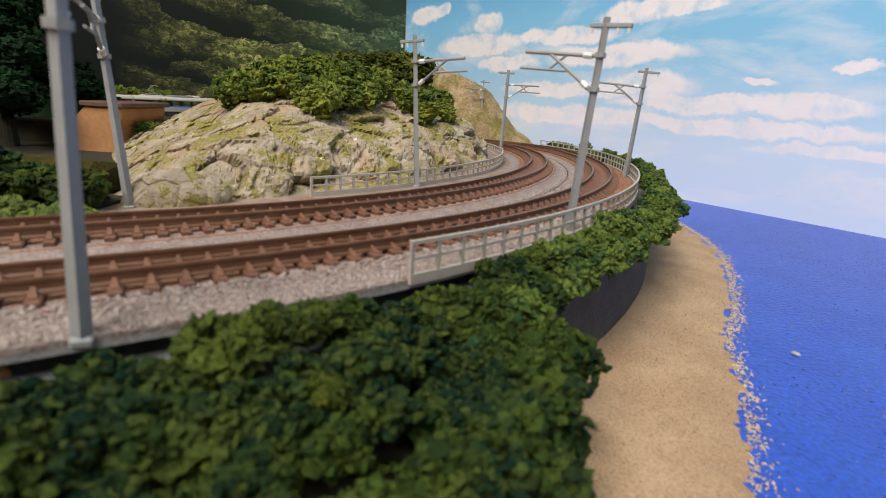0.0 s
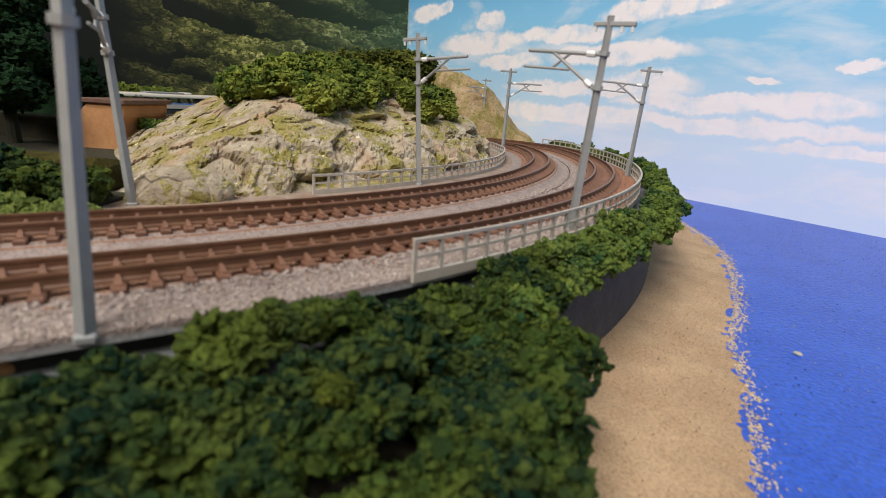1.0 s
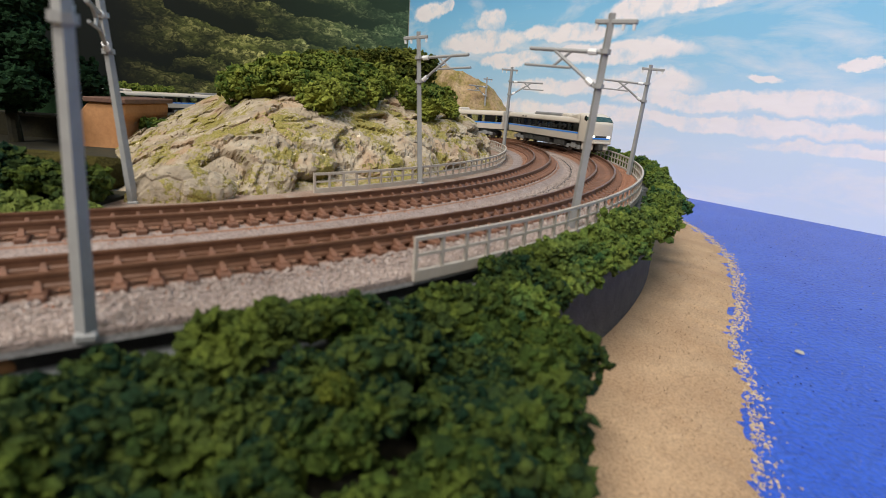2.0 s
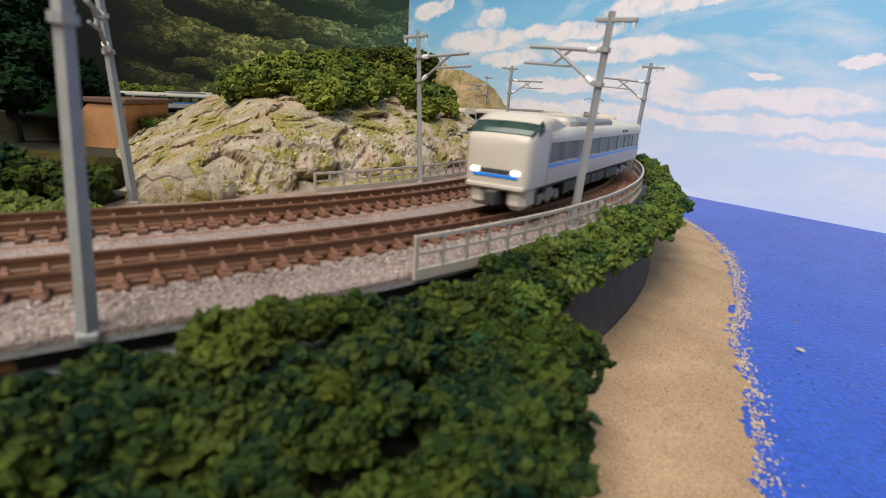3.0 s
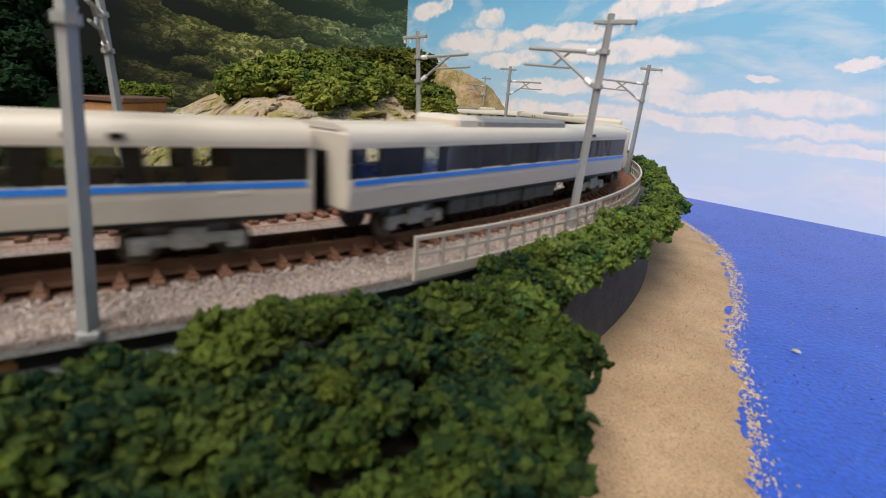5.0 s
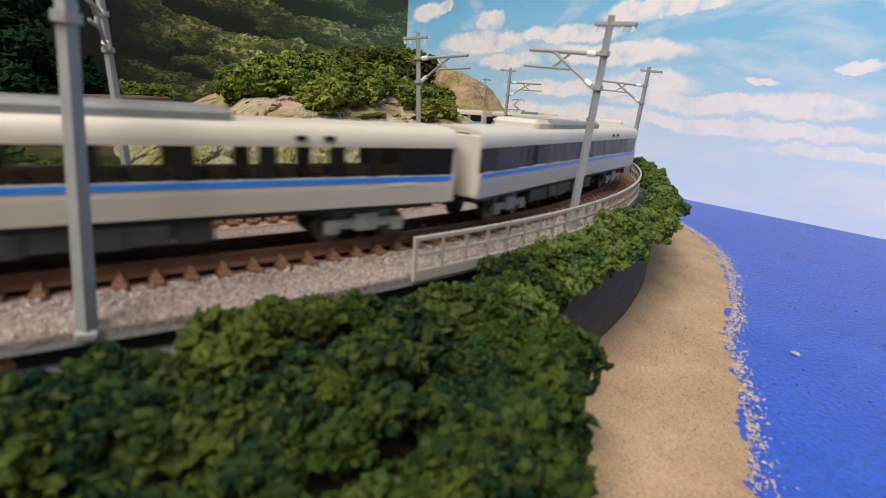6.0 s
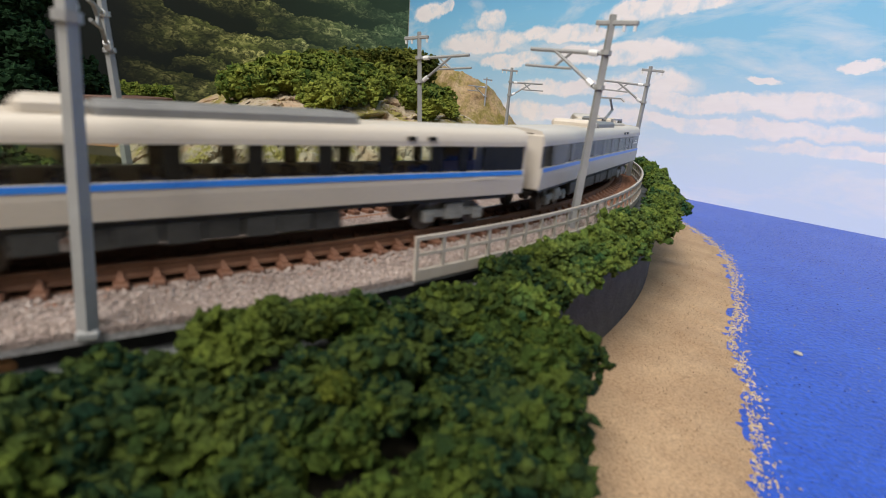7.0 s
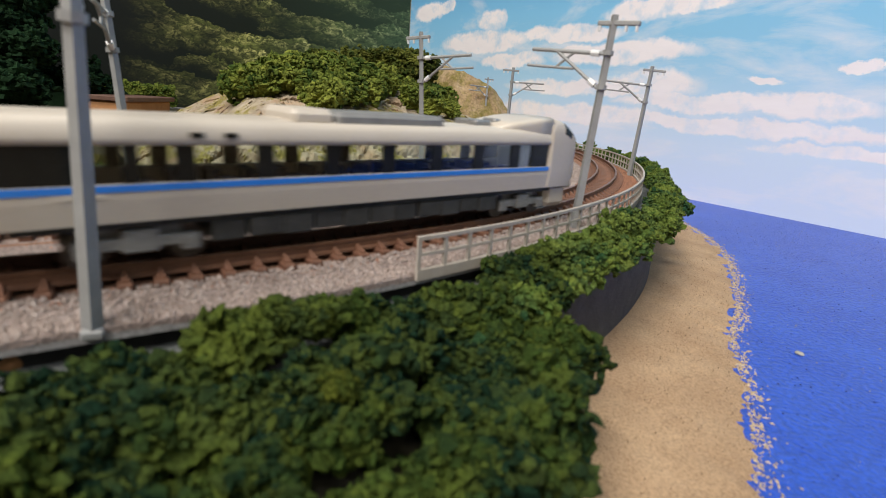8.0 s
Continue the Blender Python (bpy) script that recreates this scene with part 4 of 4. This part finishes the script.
def small_things():
    def lump(name, m, at, r, label, cat, squash=0.6):
        bm = bmesh.new()
        bmesh.ops.create_icosphere(bm, subdivisions=3, radius=r)
        for v in bm.verts:
            v.co *= 1 + 0.25 * noise.noise(v.co * (1.4 / r))
            v.co.z *= squash
        ob = part(name, bm, m, smooth=True)
        ob.matrix_basis = Matrix.Translation(at)
        tagged(ob, label, cat)
    lump("pebble", M_PEBBLE, (0.113, 0.143, -0.0398), 0.0013, "pale flat pebble lying on the blue sea", "pebble", 0.45)
    lump("clay_lump", M_CLAY, (-0.0585, 0.0600, -0.0095), 0.0028, "orange-brown clay lump at the board edge", "clay", 0.8)
    lump("leaf_crumb", M_BUSH_SHADED, (0.070, 0.1795, -0.0375), 0.0015, "dark green foam crumb lying on the sand", "foliage", 0.8)


small_things()


# ---- train ----
CAR, PITCH_L = 0.1263, 0.1293
HALF_W, Z_SK, Z_ROOF = 0.0095, 0.0076, 0.0229


def section(w, zb, zt, sq=0.0):
    h = zt - zb
    soft = ((0.965, 0.0), (1.0, 0.22), (1.0, 0.68), (0.995, 0.79), (0.965, 0.895), (0.86, 0.965), (0.50, 0.993))
    hard = ((0.965, 0.0), (1.0, 0.22), (1.0, 0.70), (1.0, 0.86), (0.985, 0.94), (0.93, 0.985), (0.55, 0.997))
    half = [(w * (a + (c - a) * sq), zb + h * (b + (d - b) * sq)) for (a, b), (c, d) in zip(soft, hard)]
    return half + [(0, zt)] + [(-y, z) for y, z in half[::-1]]


def loft(bm, secs, cap=True):
    rows = [[bm.verts.new((x, y, z)) for y, z in pts] for x, pts in secs]
    for a, b in zip(rows, rows[1:]):
        for i in range(len(a) - 1):
            bm.faces.new((a[i], a[i + 1], b[i + 1], b[i]))
    if cap:
        bm.faces.new(rows[0])
        bm.faces.new(rows[-1][::-1])
    return rows


Z_WB, Z_WT = 0.0133, 0.0188


def build_car(kind, panto, label):
    car = thing("train_car", label, "train car", "cars of the train")
    f = CAR / 2
    xf = f - (0.0125 if kind != "mid" else 0.0)
    xb = -f
    # lower and upper shells of the body with the window band between them
    full = section(HALF_W, Z_SK, Z_ROOF)
    bm = bmesh.new()
    low = [(HALF_W * 0.965, Z_SK), (HALF_W, Z_SK + 0.0035), (HALF_W, Z_WB), (HALF_W - 0.0005, Z_WB), (HALF_W - 0.0005, Z_SK + 0.0006)]
    low = low + [(-y, z) for y, z in low[::-1]]
    loft(bm, [(xb, low), (xf, low)])
    lower = part("lower_body", bm, M_WHITE, car)
    bm = bmesh.new()
    up = [(HALF_W - 0.0005, Z_WT), (HALF_W * 0.994, Z_WT)] + [(y, z) for y, z in section(HALF_W, Z_SK, Z_ROOF)[3:12]] + [(-HALF_W * 0.994, Z_WT), (-HALF_W + 0.0005, Z_WT)]
    up += [(-HALF_W + 0.0008, Z_WT + 0.001), (-0.006, Z_ROOF - 0.0012), (0.006, Z_ROOF - 0.0012), (HALF_W - 0.0008, Z_WT + 0.001)]
    rows = [[bm.verts.new((x, y, z)) for y, z in up] for x in (xb, xf)]
    for i in range(len(up)):
        bm.faces.new((rows[0][i], rows[0][(i + 1) % len(up)], rows[1][(i + 1) % len(up)], rows[1][i])).smooth = 1 < i < 12
    bm.faces.new([bm.verts.new(v.co) for v in rows[0]])
    bm.faces.new([bm.verts.new(v.co) for v in rows[1][::-1]])
    part("roof", bm, M_WHITE, car)
    for sgn in (-1, 1):
        bm = bmesh.new()
        y = sgn * HALF_W
        box(bm, xb + 0.001, xf - (0.0 if kind != "mid" else 0.001), min(y, y + sgn * 0.00012), max(y, y + sgn * 0.00012), Z_WB - 0.0011, Z_WB - 0.0001)
        part("blue_stripe", bm, M_STRIPE, car, "bright blue stripe")
        # dark pillars between the panes
        x = xb + 0.0008
        panes, pillars = [], []
        lay = [("p", 0.0125), ("w", 0.0046), ("p", 0.0022), ("w", 0.0046), ("p", 0.0030)] + [("w", 0.0094), ("p", 0.0030)] * 6 + [("w", 0.0046), ("p", 0.0026)]
        for k, wdt in lay:
            if x + wdt > xf - 0.001:
                break
            (panes if k == "w" else pillars).append((x, x + wdt))
            x += wdt
        if kind == "mid":
            pillars += [(x, xf - 0.0072), (xf - 0.0016, xf - 0.0008)]
            panes.append((xf - 0.0072, xf - 0.0016))
        else:
            pillars.append((x, xf - 0.0008))
        yo, yi = sgn * (HALF_W - 0.00025), sgn * (HALF_W - 0.0007)
        for a, b in pillars:
            bm = bmesh.new()
            box(bm, a, b, min(yo, yi), max(yo, yi), Z_WB - 0.0002, Z_WT + 0.0002)
            part("window_pillar", bm, M_BLACK, car, "glossy black window pillar")
        for a, b in panes:
            bm = bmesh.new()
            box(bm, a, b, min(yo, yi) + 0.0001, max(yo, yi) - 0.0001, Z_WB - 0.0002, Z_WT + 0.0002)
            ob = part("window_pane", bm, M_GLASS, car, "tinted clear window pane")
            ob.visible_shadow = False
    for x in (xb, xf):
        bm = bmesh.new()
        box(bm, x - 0.0004, x + 0.0004, -HALF_W + 0.0004, HALF_W - 0.0004, Z_SK + 0.0002, Z_WT + 0.0026, 0.0002)
        part("end_wall", bm, M_WHITE, car)
        if x == xb or kind == "mid":
            bm = bmesh.new()
            q = 0.0010 if x > 0 else -0.0010
            box(bm, min(x, x + q), max(x, x + q), -0.0034, 0.0034, Z_SK - 0.001, Z_ROOF - 0.005)
            part("gangway", bm, M_BLACK, car, "black gangway bellows")
    # door leaves, a little proud of the side
    for dx in ((xb + 0.0125,) if kind != "mid" else (xb + 0.0125, xf - 0.0115)):
        for sgn in (-1, 1):
            bm = bmesh.new()
            y0, y1 = sorted((sgn * (HALF_W - 0.0002), sgn * (HALF_W + 0.00011)))
            box(bm, dx - 0.0030, dx + 0.0030, y0, y1, Z_SK + 0.0036, Z_WB - 0.0013, 0.0001)
            part("door", bm, M_WHITE, car)
    # seats
    bm = bmesh.new()
    x = xb + 0.02
    while x < xf - 0.008:
        for y in (-0.0052, 0.0052):
            box(bm, x, x + 0.0022, y - 0.0026, y + 0.0026, Z_SK + 0.001, Z_WB - 0.0002)
        x += 0.0063
    part("seats", bm, M_SEAT, car, "rows of dark blue seats")
    # underframe
    bm = bmesh.new()
    box(bm, xb + 0.004, f - 0.004, -0.0078, 0.0078, Z_SK - 0.0012, Z_SK + 0.0004)
    part("underframe", bm, M_UNDER, car, "dark grey underframe")
    for x0, x1 in (((-0.034, 0.010), (0.017, 0.033)) if kind == "head" else ((-0.016, 0.0335),) if kind == "mid" and not panto else ((-0.0335, 0.0335),)):
        k = max(1, round((x1 - x0) / 0.0063))
        for i in range(k):
            bm = bmesh.new()
            xa, xz = x0 + (x1 - x0) * i / k, x0 + (x1 - x0) * (i + 1) / k
            w = 0.0086 if i % 3 else 0.0082
            box(bm, xa, xz - (0.0 if i % 2 else 0.0004), -w, w, 0.0028 + 0.0003 * (i % 2), Z_SK - 0.0011, 0.0003)
            part("equipment_box", bm, M_UNDER, car, "dark grey underfloor equipment box")
    for bx in (-f + 0.0195, f - 0.0195):
        bm = bmesh.new()
        for sgn in (-1, 1):
            y = sgn * 0.0072
            box(bm, bx - 0.0085, bx + 0.0085, y - 0.0006, y + 0.0006, 0.0030, 0.0048, 0.0002)
            box(bm, bx - 0.0025, bx + 0.0025, y - 0.0009, y + 0.0009, 0.0024, 0.0060, 0.0003)
            for wx in (-0.0070, 0.0070):
                box(bm, bx + wx - 0.0014, bx + wx + 0.0014, y - 0.0009, y + 0.0009, 0.0020, 0.0044, 0.0003)
        box(bm, bx - 0.006, bx + 0.006, -0.006, 0.006, 0.0035, 0.0066)
        bogie = part("bogie", bm, M_BOGIE, car, "grey bogie frame")
        for wx in (-0.0070, 0.0070):
            for y in (-0.0046, 0.0046):
                bm = bmesh.new()
                tube(bm, (bx + wx, y - 0.0009, 0.0029), (bx + wx, y + 0.0009, 0.0029), 0.0029, None, 20)
                part("wheel", bm, M_WHEEL, bogie, "dark steel wheel")
    # roof equipment
    bm = bmesh.new()
    u0, u1, x0, x1 = (-0.0103, 0.016, -0.0190, -0.0105) if kind == "tail" else (-0.020, 0.0048, 0.0050, 0.0135) if panto else (-0.020, 0.022, 0.0222, 0.031)
    box(bm, u0, u1, -0.0072, 0.0072, Z_ROOF - 0.0012, Z_ROOF + 0.0016, 0.0008)
    unit = part("roof_unit", bm, M_ROOFGREY, car, "long grey roof air conditioner")
    bm = bmesh.new()
    box(bm, x0, x1, -0.0070, 0.0070, Z_ROOF - 0.0012, Z_ROOF + 0.0020, 0.0010)
    part("roof_cover", bm, M_WHITE, car, "white roof cover")
    for x in (xb + 0.027, xb + 0.032):
        for sgn in (-1, 1):
            bm = bmesh.new()
            y = sgn * (HALF_W * 0.985)
            box(bm, x, x + 0.0019, min(y - 0.0004, y + 0.0004), max(y - 0.0004, y + 0.0004), Z_WT + 0.0011, Z_WT + 0.0019)
            part("vent", bm, M_BLACK, car, "small black side indicator")
    if panto:
        build_panto(car, xb + 0.026)
        for sgn in (-1, 1):
            bm = bmesh.new()
            y0, y1 = sorted((sgn * (HALF_W - 0.0003), sgn * (HALF_W - 0.00018)))
            box(bm, xb + 0.0028, xb + 0.0105, y0, y1, Z_WB + 0.0022, Z_WB + 0.0027)
            box(bm, xb + 0.0040, xb + 0.0072, y0, y1, Z_WB + 0.0031, Z_WB + 0.0036)
            part("emblem", bm, M_INSUL, car, "white swoosh emblem on the black window band")
    if kind != "mid":
        for x0, x1, w, up in ((0.028, 0.0335, 0.0040, 0.0012), (0.036, 0.0385, 0.0024, 0.0016), (0.0405, 0.0430, 0.0034, 0.0011)):
            bm = bmesh.new()
            box(bm, x0, x1, -w, w, Z_ROOF - 0.0006, Z_ROOF + up, 0.0004)
            part("roof_fitting", bm, M_PANTO, car, "small grey roof fitting behind the cab")
        build_nose(car, xf, f, kind)
    return car


def build_panto(car, x):
    bm = bmesh.new()
    z = Z_ROOF
    box(bm, x - 0.012, x + 0.009, -0.0050, 0.0050, z - 0.0006, z + 0.0009, 0.0004)
    part("panto_base", bm, M_WHITE, car, "raised white pantograph base")
    bm = bmesh.new()
    for dx in (-0.010, -0.006, 0.006):
        for y in (-0.0034, 0.0034):
            tube(bm, (x + dx, y, z + 0.0008), (x + dx, y, z + 0.0021), 0.0006, 0.0005)
    box(bm, x - 0.0105, x + 0.007, -0.0038, -0.0030, z + 0.0020, z + 0.0026)
    box(bm, x - 0.0105, x + 0.007, 0.0030, 0.0038, z + 0.0020, z + 0.0026)
    part("panto_frame", bm, M_PANTO, car, "grey pantograph frame on insulators")
    bm = bmesh.new()
    tube(bm, (x + 0.004, 0, z + 0.0024), (x - 0.0058, 0, z + 0.0062), 0.0006)
    tube(bm, (x - 0.0058, 0, z + 0.0062), (x + 0.001, 0, z + 0.0106), 0.0005)
    box(bm, x + 0.0003, x + 0.0017, -0.0045, 0.0045, z + 0.0104, z + 0.0110)
    tube(bm, (x + 0.001, -0.0045, z + 0.0107), (x + 0.001, -0.0060, z + 0.0096), 0.0004)
    tube(bm, (x + 0.001, 0.0045, z + 0.0107), (x + 0.001, 0.0060, z + 0.0096), 0.0004)
    part("pantograph", bm, M_PANTO, car, "raised single-arm grey pantograph")


def build_nose(car, xf, f, kind):
    ln = f - xf
    keys = ((0.0, HALF_W, 0.0258), (0.12, HALF_W, 0.0258), (0.32, HALF_W, 0.0254), (0.55, HALF_W * 0.995, 0.0240), (0.80, HALF_W * 0.975, 0.0219), (0.90, HALF_W * 0.94, 0.0209),
            (0.96, HALF_W * 0.89, 0.0202), (1.0, HALF_W * 0.80, 0.0192))
    bm = bmesh.new()
    loft(bm, [(xf + u * ln, section(w, Z_SK, zt, u)) for u, w, zt in keys])
    part("nose", bm, M_WHITE, car, smooth=True)
    bm = bmesh.new()
    loft(bm, [(xf - u, section(w, 0.0205, zt)) for u, w, zt in ((0.017, 0.0074, 0.0232), (0.011, 0.0082, 0.0243), (0.005, 0.0088, 0.0253), (-0.0004, 0.0092, 0.0258))])
    part("cab_roof", bm, M_WHITE, car, smooth=True)
    # windscreen, a raked dark pane wrapping round the corners
    bm = bmesh.new()
    secs = []
    for u, w, zt in ((0.60, HALF_W * 0.991, 0.0236), (0.66, HALF_W * 0.986, 0.0231), (0.80, HALF_W * 0.975, 0.0219), (0.915, HALF_W * 0.93, 0.0208)):
        secs.append((xf + u * ln, [(y * 1.004, z + 0.0002) for y, z in section(w, Z_SK, zt, u)[4:11]]))
    loft(bm, [(x, pts + [(y * 0.97, z - 0.0006) for y, z in pts[::-1]]) for x, pts in secs])
    part("windscreen", bm, M_SCREEN, car, "dark green-tinted raked cab windscreen", smooth=False)
    for idx in ((3, 4, 5), (9, 10, 11)):
        bm = bmesh.new()
        side = []
        for u, w, zt in ((0.44, HALF_W * 0.998, 0.0247), (0.50, HALF_W * 0.996, 0.0243), (0.55, HALF_W * 0.995, 0.0240), (0.70, HALF_W * 0.982, 0.0227)):
            sec = section(w, Z_SK, zt, u)
            pts = [(sec[q][0] * 1.012, sec[q][1] + 0.0001) for q in idx]
            side.append((xf + u * ln, pts + [(y * 0.97, z - 0.0003) for y, z in pts[::-1]]))
        loft(bm, side)
        part("cab_side_window", bm, M_BLACK, car, "dark cab side window")
    for sgn in (-1, 1):
        bm = bmesh.new()
        box(bm, f - 0.0022, f + 0.0005, min(sgn * 0.0043, sgn * 0.0070), max(sgn * 0.0043, sgn * 0.0070), 0.0106, 0.0120, 0.0004)
        part("headlight", bm, M_HEADLIGHT if kind == "head" else M_INSUL, car, "glowing white headlight" if kind == "head" else "unlit tail light")
    bm = bmesh.new()
    box(bm, f - 0.0014, f + 0.0002, -0.0064, 0.0064, 0.0096, 0.0106, 0.0002)
    part("nose_stripe", bm, M_STRIPE, car, "blue stripe under the headlights")
    bm = bmesh.new()
    box(bm, f - 0.0014, f + 0.0003, -0.0044, 0.0044, 0.0108, 0.0119, 0.0002)
    part("lamp_band", bm, M_UNDER, car, "dark grey band between the headlights")
    # skirt with the open coupler pocket
    bm = bmesh.new()
    for sgn in (-1, 1):
        box(bm, f - 0.010, f - 0.0012, min(sgn * 0.0028, sgn * 0.0080), max(sgn * 0.0028, sgn * 0.0080), 0.0016, Z_SK + 0.0008, 0.0014)
    box(bm, f - 0.004, f + 0.0003, -0.0082, 0.0082, Z_SK - 0.0009, Z_SK + 0.0006, 0.0004)
    part("skirt", bm, M_WHITE, car)
    bm = bmesh.new()
    box(bm, f - 0.006, f + 0.0022, -0.0016, 0.0016, 0.0026, 0.0066, 0.0004)
    part("coupler", bm, M_UNDER, car, "dark grey coupler")


CAR_HEAD = build_car("head", False, "white express train front car with blue stripe and lit headlights")
CAR_MID = build_car("mid", False, "white express train middle car with blue stripe")
CAR_PANTO = build_car("mid", True, "white express train middle car with raised pantograph")
CAR_TAIL = build_car("tail", False, "white express train rear car with blue stripe")
CARS = [CAR_HEAD, CAR_PANTO, CAR_MID]
for _k in (4, 5, 6, 7, 8):
    CARS.append(copy_thing(CAR_PANTO if _k == 8 else CAR_MID, Matrix.Identity(4)))
CARS.append(CAR_TAIL)


# ---- sleepers and gravel, last ----
def build_sleepers(tr, off, s_near, s_far):
    bm = bmesh.new()
    box(bm, -0.0011, 0.0011, -0.0084, 0.0084, -0.0042, -0.0023, 0.0003)
    for y0, y1 in ((0.0072, 0.0049), (0.0024, 0.0041), (-0.0072, -0.0049), (-0.0024, -0.0041)):
        lo = [bm.verts.new((x, y, -0.0026)) for x, y in ((-0.0008, y0), (0.0008, y0), (0.0006, y1), (-0.0006, y1))]
        hi = [bm.verts.new((x, y, z)) for x, y, z in ((-0.0006, y0, -0.0021), (0.0006, y0, -0.0021), (0.0003, y1, -0.0011), (-0.0003, y1, -0.0011))]
        for i in range(4):
            bm.faces.new((lo[i], lo[(i + 1) % 4], hi[(i + 1) % 4], hi[i]))
        bm.faces.new(hi)
        bm.faces.new(lo[::-1])
    me = mesh_of("sleeper", bm, M_SLEEPER)
    pitch = 0.00497
    k = int((s_far - s_near) / pitch)
    for i in range(min(k, 299)):
        s = s_near + i * pitch
        o = outward(s)
        p = line_at(s) + o * off
        ob = part("sleeper", me, M_SLEEPER, tr)
        ob.matrix_basis = Matrix.Translation(p) @ pose(0, 0, 0, 0, 0, math.degrees(math.atan2(o.y, o.x)) - 90)


build_sleepers(OUTER, 0.0, s_of(34) - 0.16, s_of(91) + 0.2)
build_sleepers(INNER, -GAP, s_of(34) - 0.2, s_of(91) + 0.2)


def gravel(nm, m, spots, label):
    verts, faces = [], []
    for p, s in spots:
        b = len(verts)
        for v in ((1, 0, 0), (-1, 0, 0), (0, 1, 0), (0, -1, 0), (0, 0, 1), (0, 0, -1)):
            verts.append(tuple(p[k] + s * v[k] * random.uniform(0.6, 1.2) + random.uniform(-0.3, 0.3) * s for k in range(3)))
        faces += [(b + i, b + j, b + 4) for i, j in ((0, 2), (2, 1), (1, 3), (3, 0))] + [(b + j, b + i, b + 5) for i, j in ((0, 2), (2, 1), (1, 3), (3, 0))]
    me = bpy.data.meshes.new(nm)
    me.from_pydata(verts, [], faces)
    me.materials.append(m)
    tagged(new(nm, me), label, "gravel", kind="stuff")


def build_gravel():
    grey, brown = [], []
    for k in range(26000):
        s = random.uniform(s_of(34) - 0.14, s_of(104))
        near = s < s_of(60)
        u = random.choice((random.uniform(0.0079, 0.0160), random.uniform(0.0079, 0.0160), random.uniform(-0.0225, -0.0110)))
        z = float(np.interp(abs(u), (0.0085, 0.0090, 0.0120, 0.0163), (-0.0031, -0.0034, -0.0047, -0.0053))) if u > 0 else -0.0050
        if -0.0175 < u < -0.0165:
            continue
        o = outward(s)
        p = line_at(s) + o * u
        (grey if near or u < 0 else brown).append(((p.x, p.y, z), random.uniform(0.00025, 0.00055)))
    for k in range(9000):
        s = random.uniform(s_of(34) - 0.14, s_of(104))
        off = random.choice((0.0, -GAP))
        u = random.choice((random.uniform(-0.0115, -0.0062), random.uniform(0.0062, 0.0115), random.uniform(-0.0035, 0.0035)))
        z = -0.0035 if abs(u) < 0.0092 else -0.0035 - (abs(u) - 0.0092) * 0.6
        o = outward(s)
        p = line_at(s) + o * (off + u)
        brown.append(((p.x, p.y, z), random.uniform(0.0002, 0.00042)))
    gravel("ballast_stones", M_STONE, grey, "loose pale grey ballast stones beside the rails")
    gravel("brown_stones", M_BROWNSTONE, brown, "rust-brown ballast stones between the rails")


build_gravel()


# ---- movement ----
SPEED, S_AT_292 = 0.229, s_of(0) + 0.2918


def head_at(t):
    late = float(np.interp(t, (1.2, 1.5, 1.7, 2.8, 3.1, 3.3, 3.5, 3.8, 3.9, 4.1, 4.4, 4.5, 4.7, 5.2, 5.9, 6.2, 6.6, 6.9, 7.5, 8.0),
                           (-0.058, -0.0327, -0.0200, -0.0138, -0.0124, -0.0120, -0.0129, -0.0081, -0.0078, -0.0064, -0.0012, 0.0040, 0.0066, 0.0086, 0.0100, 0.0091, 0.0065, 0.0036, -0.0006, -0.0018)))
    return S_AT_292 - SPEED * (t - 2.93) + late


def car_pose(s_mid):
    a, b = line_at(s_mid + CAR / 2 - 0.0195), line_at(s_mid - CAR / 2 + 0.0195)
    fwd = (b - a).normalized()
    up = Vector((0, 0, 1))
    left = up.cross(fwd).normalized()
    up = fwd.cross(left)
    m = Matrix((fwd, left, up)).transposed().to_4x4()
    m.translation = (a + b) / 2
    return m


def motions():
    for k, car in enumerate(CARS):
        rows = []
        for i in range(81):
            t = i / 10
            m = car_pose(head_at(t) + CAR / 2 + k * PITCH_L)
            if k == len(CARS) - 1:
                m = m @ pose(0, 0, 0, 0, 0, 180)
            rows.append((t, m))
        walk(car, rows)


motions()
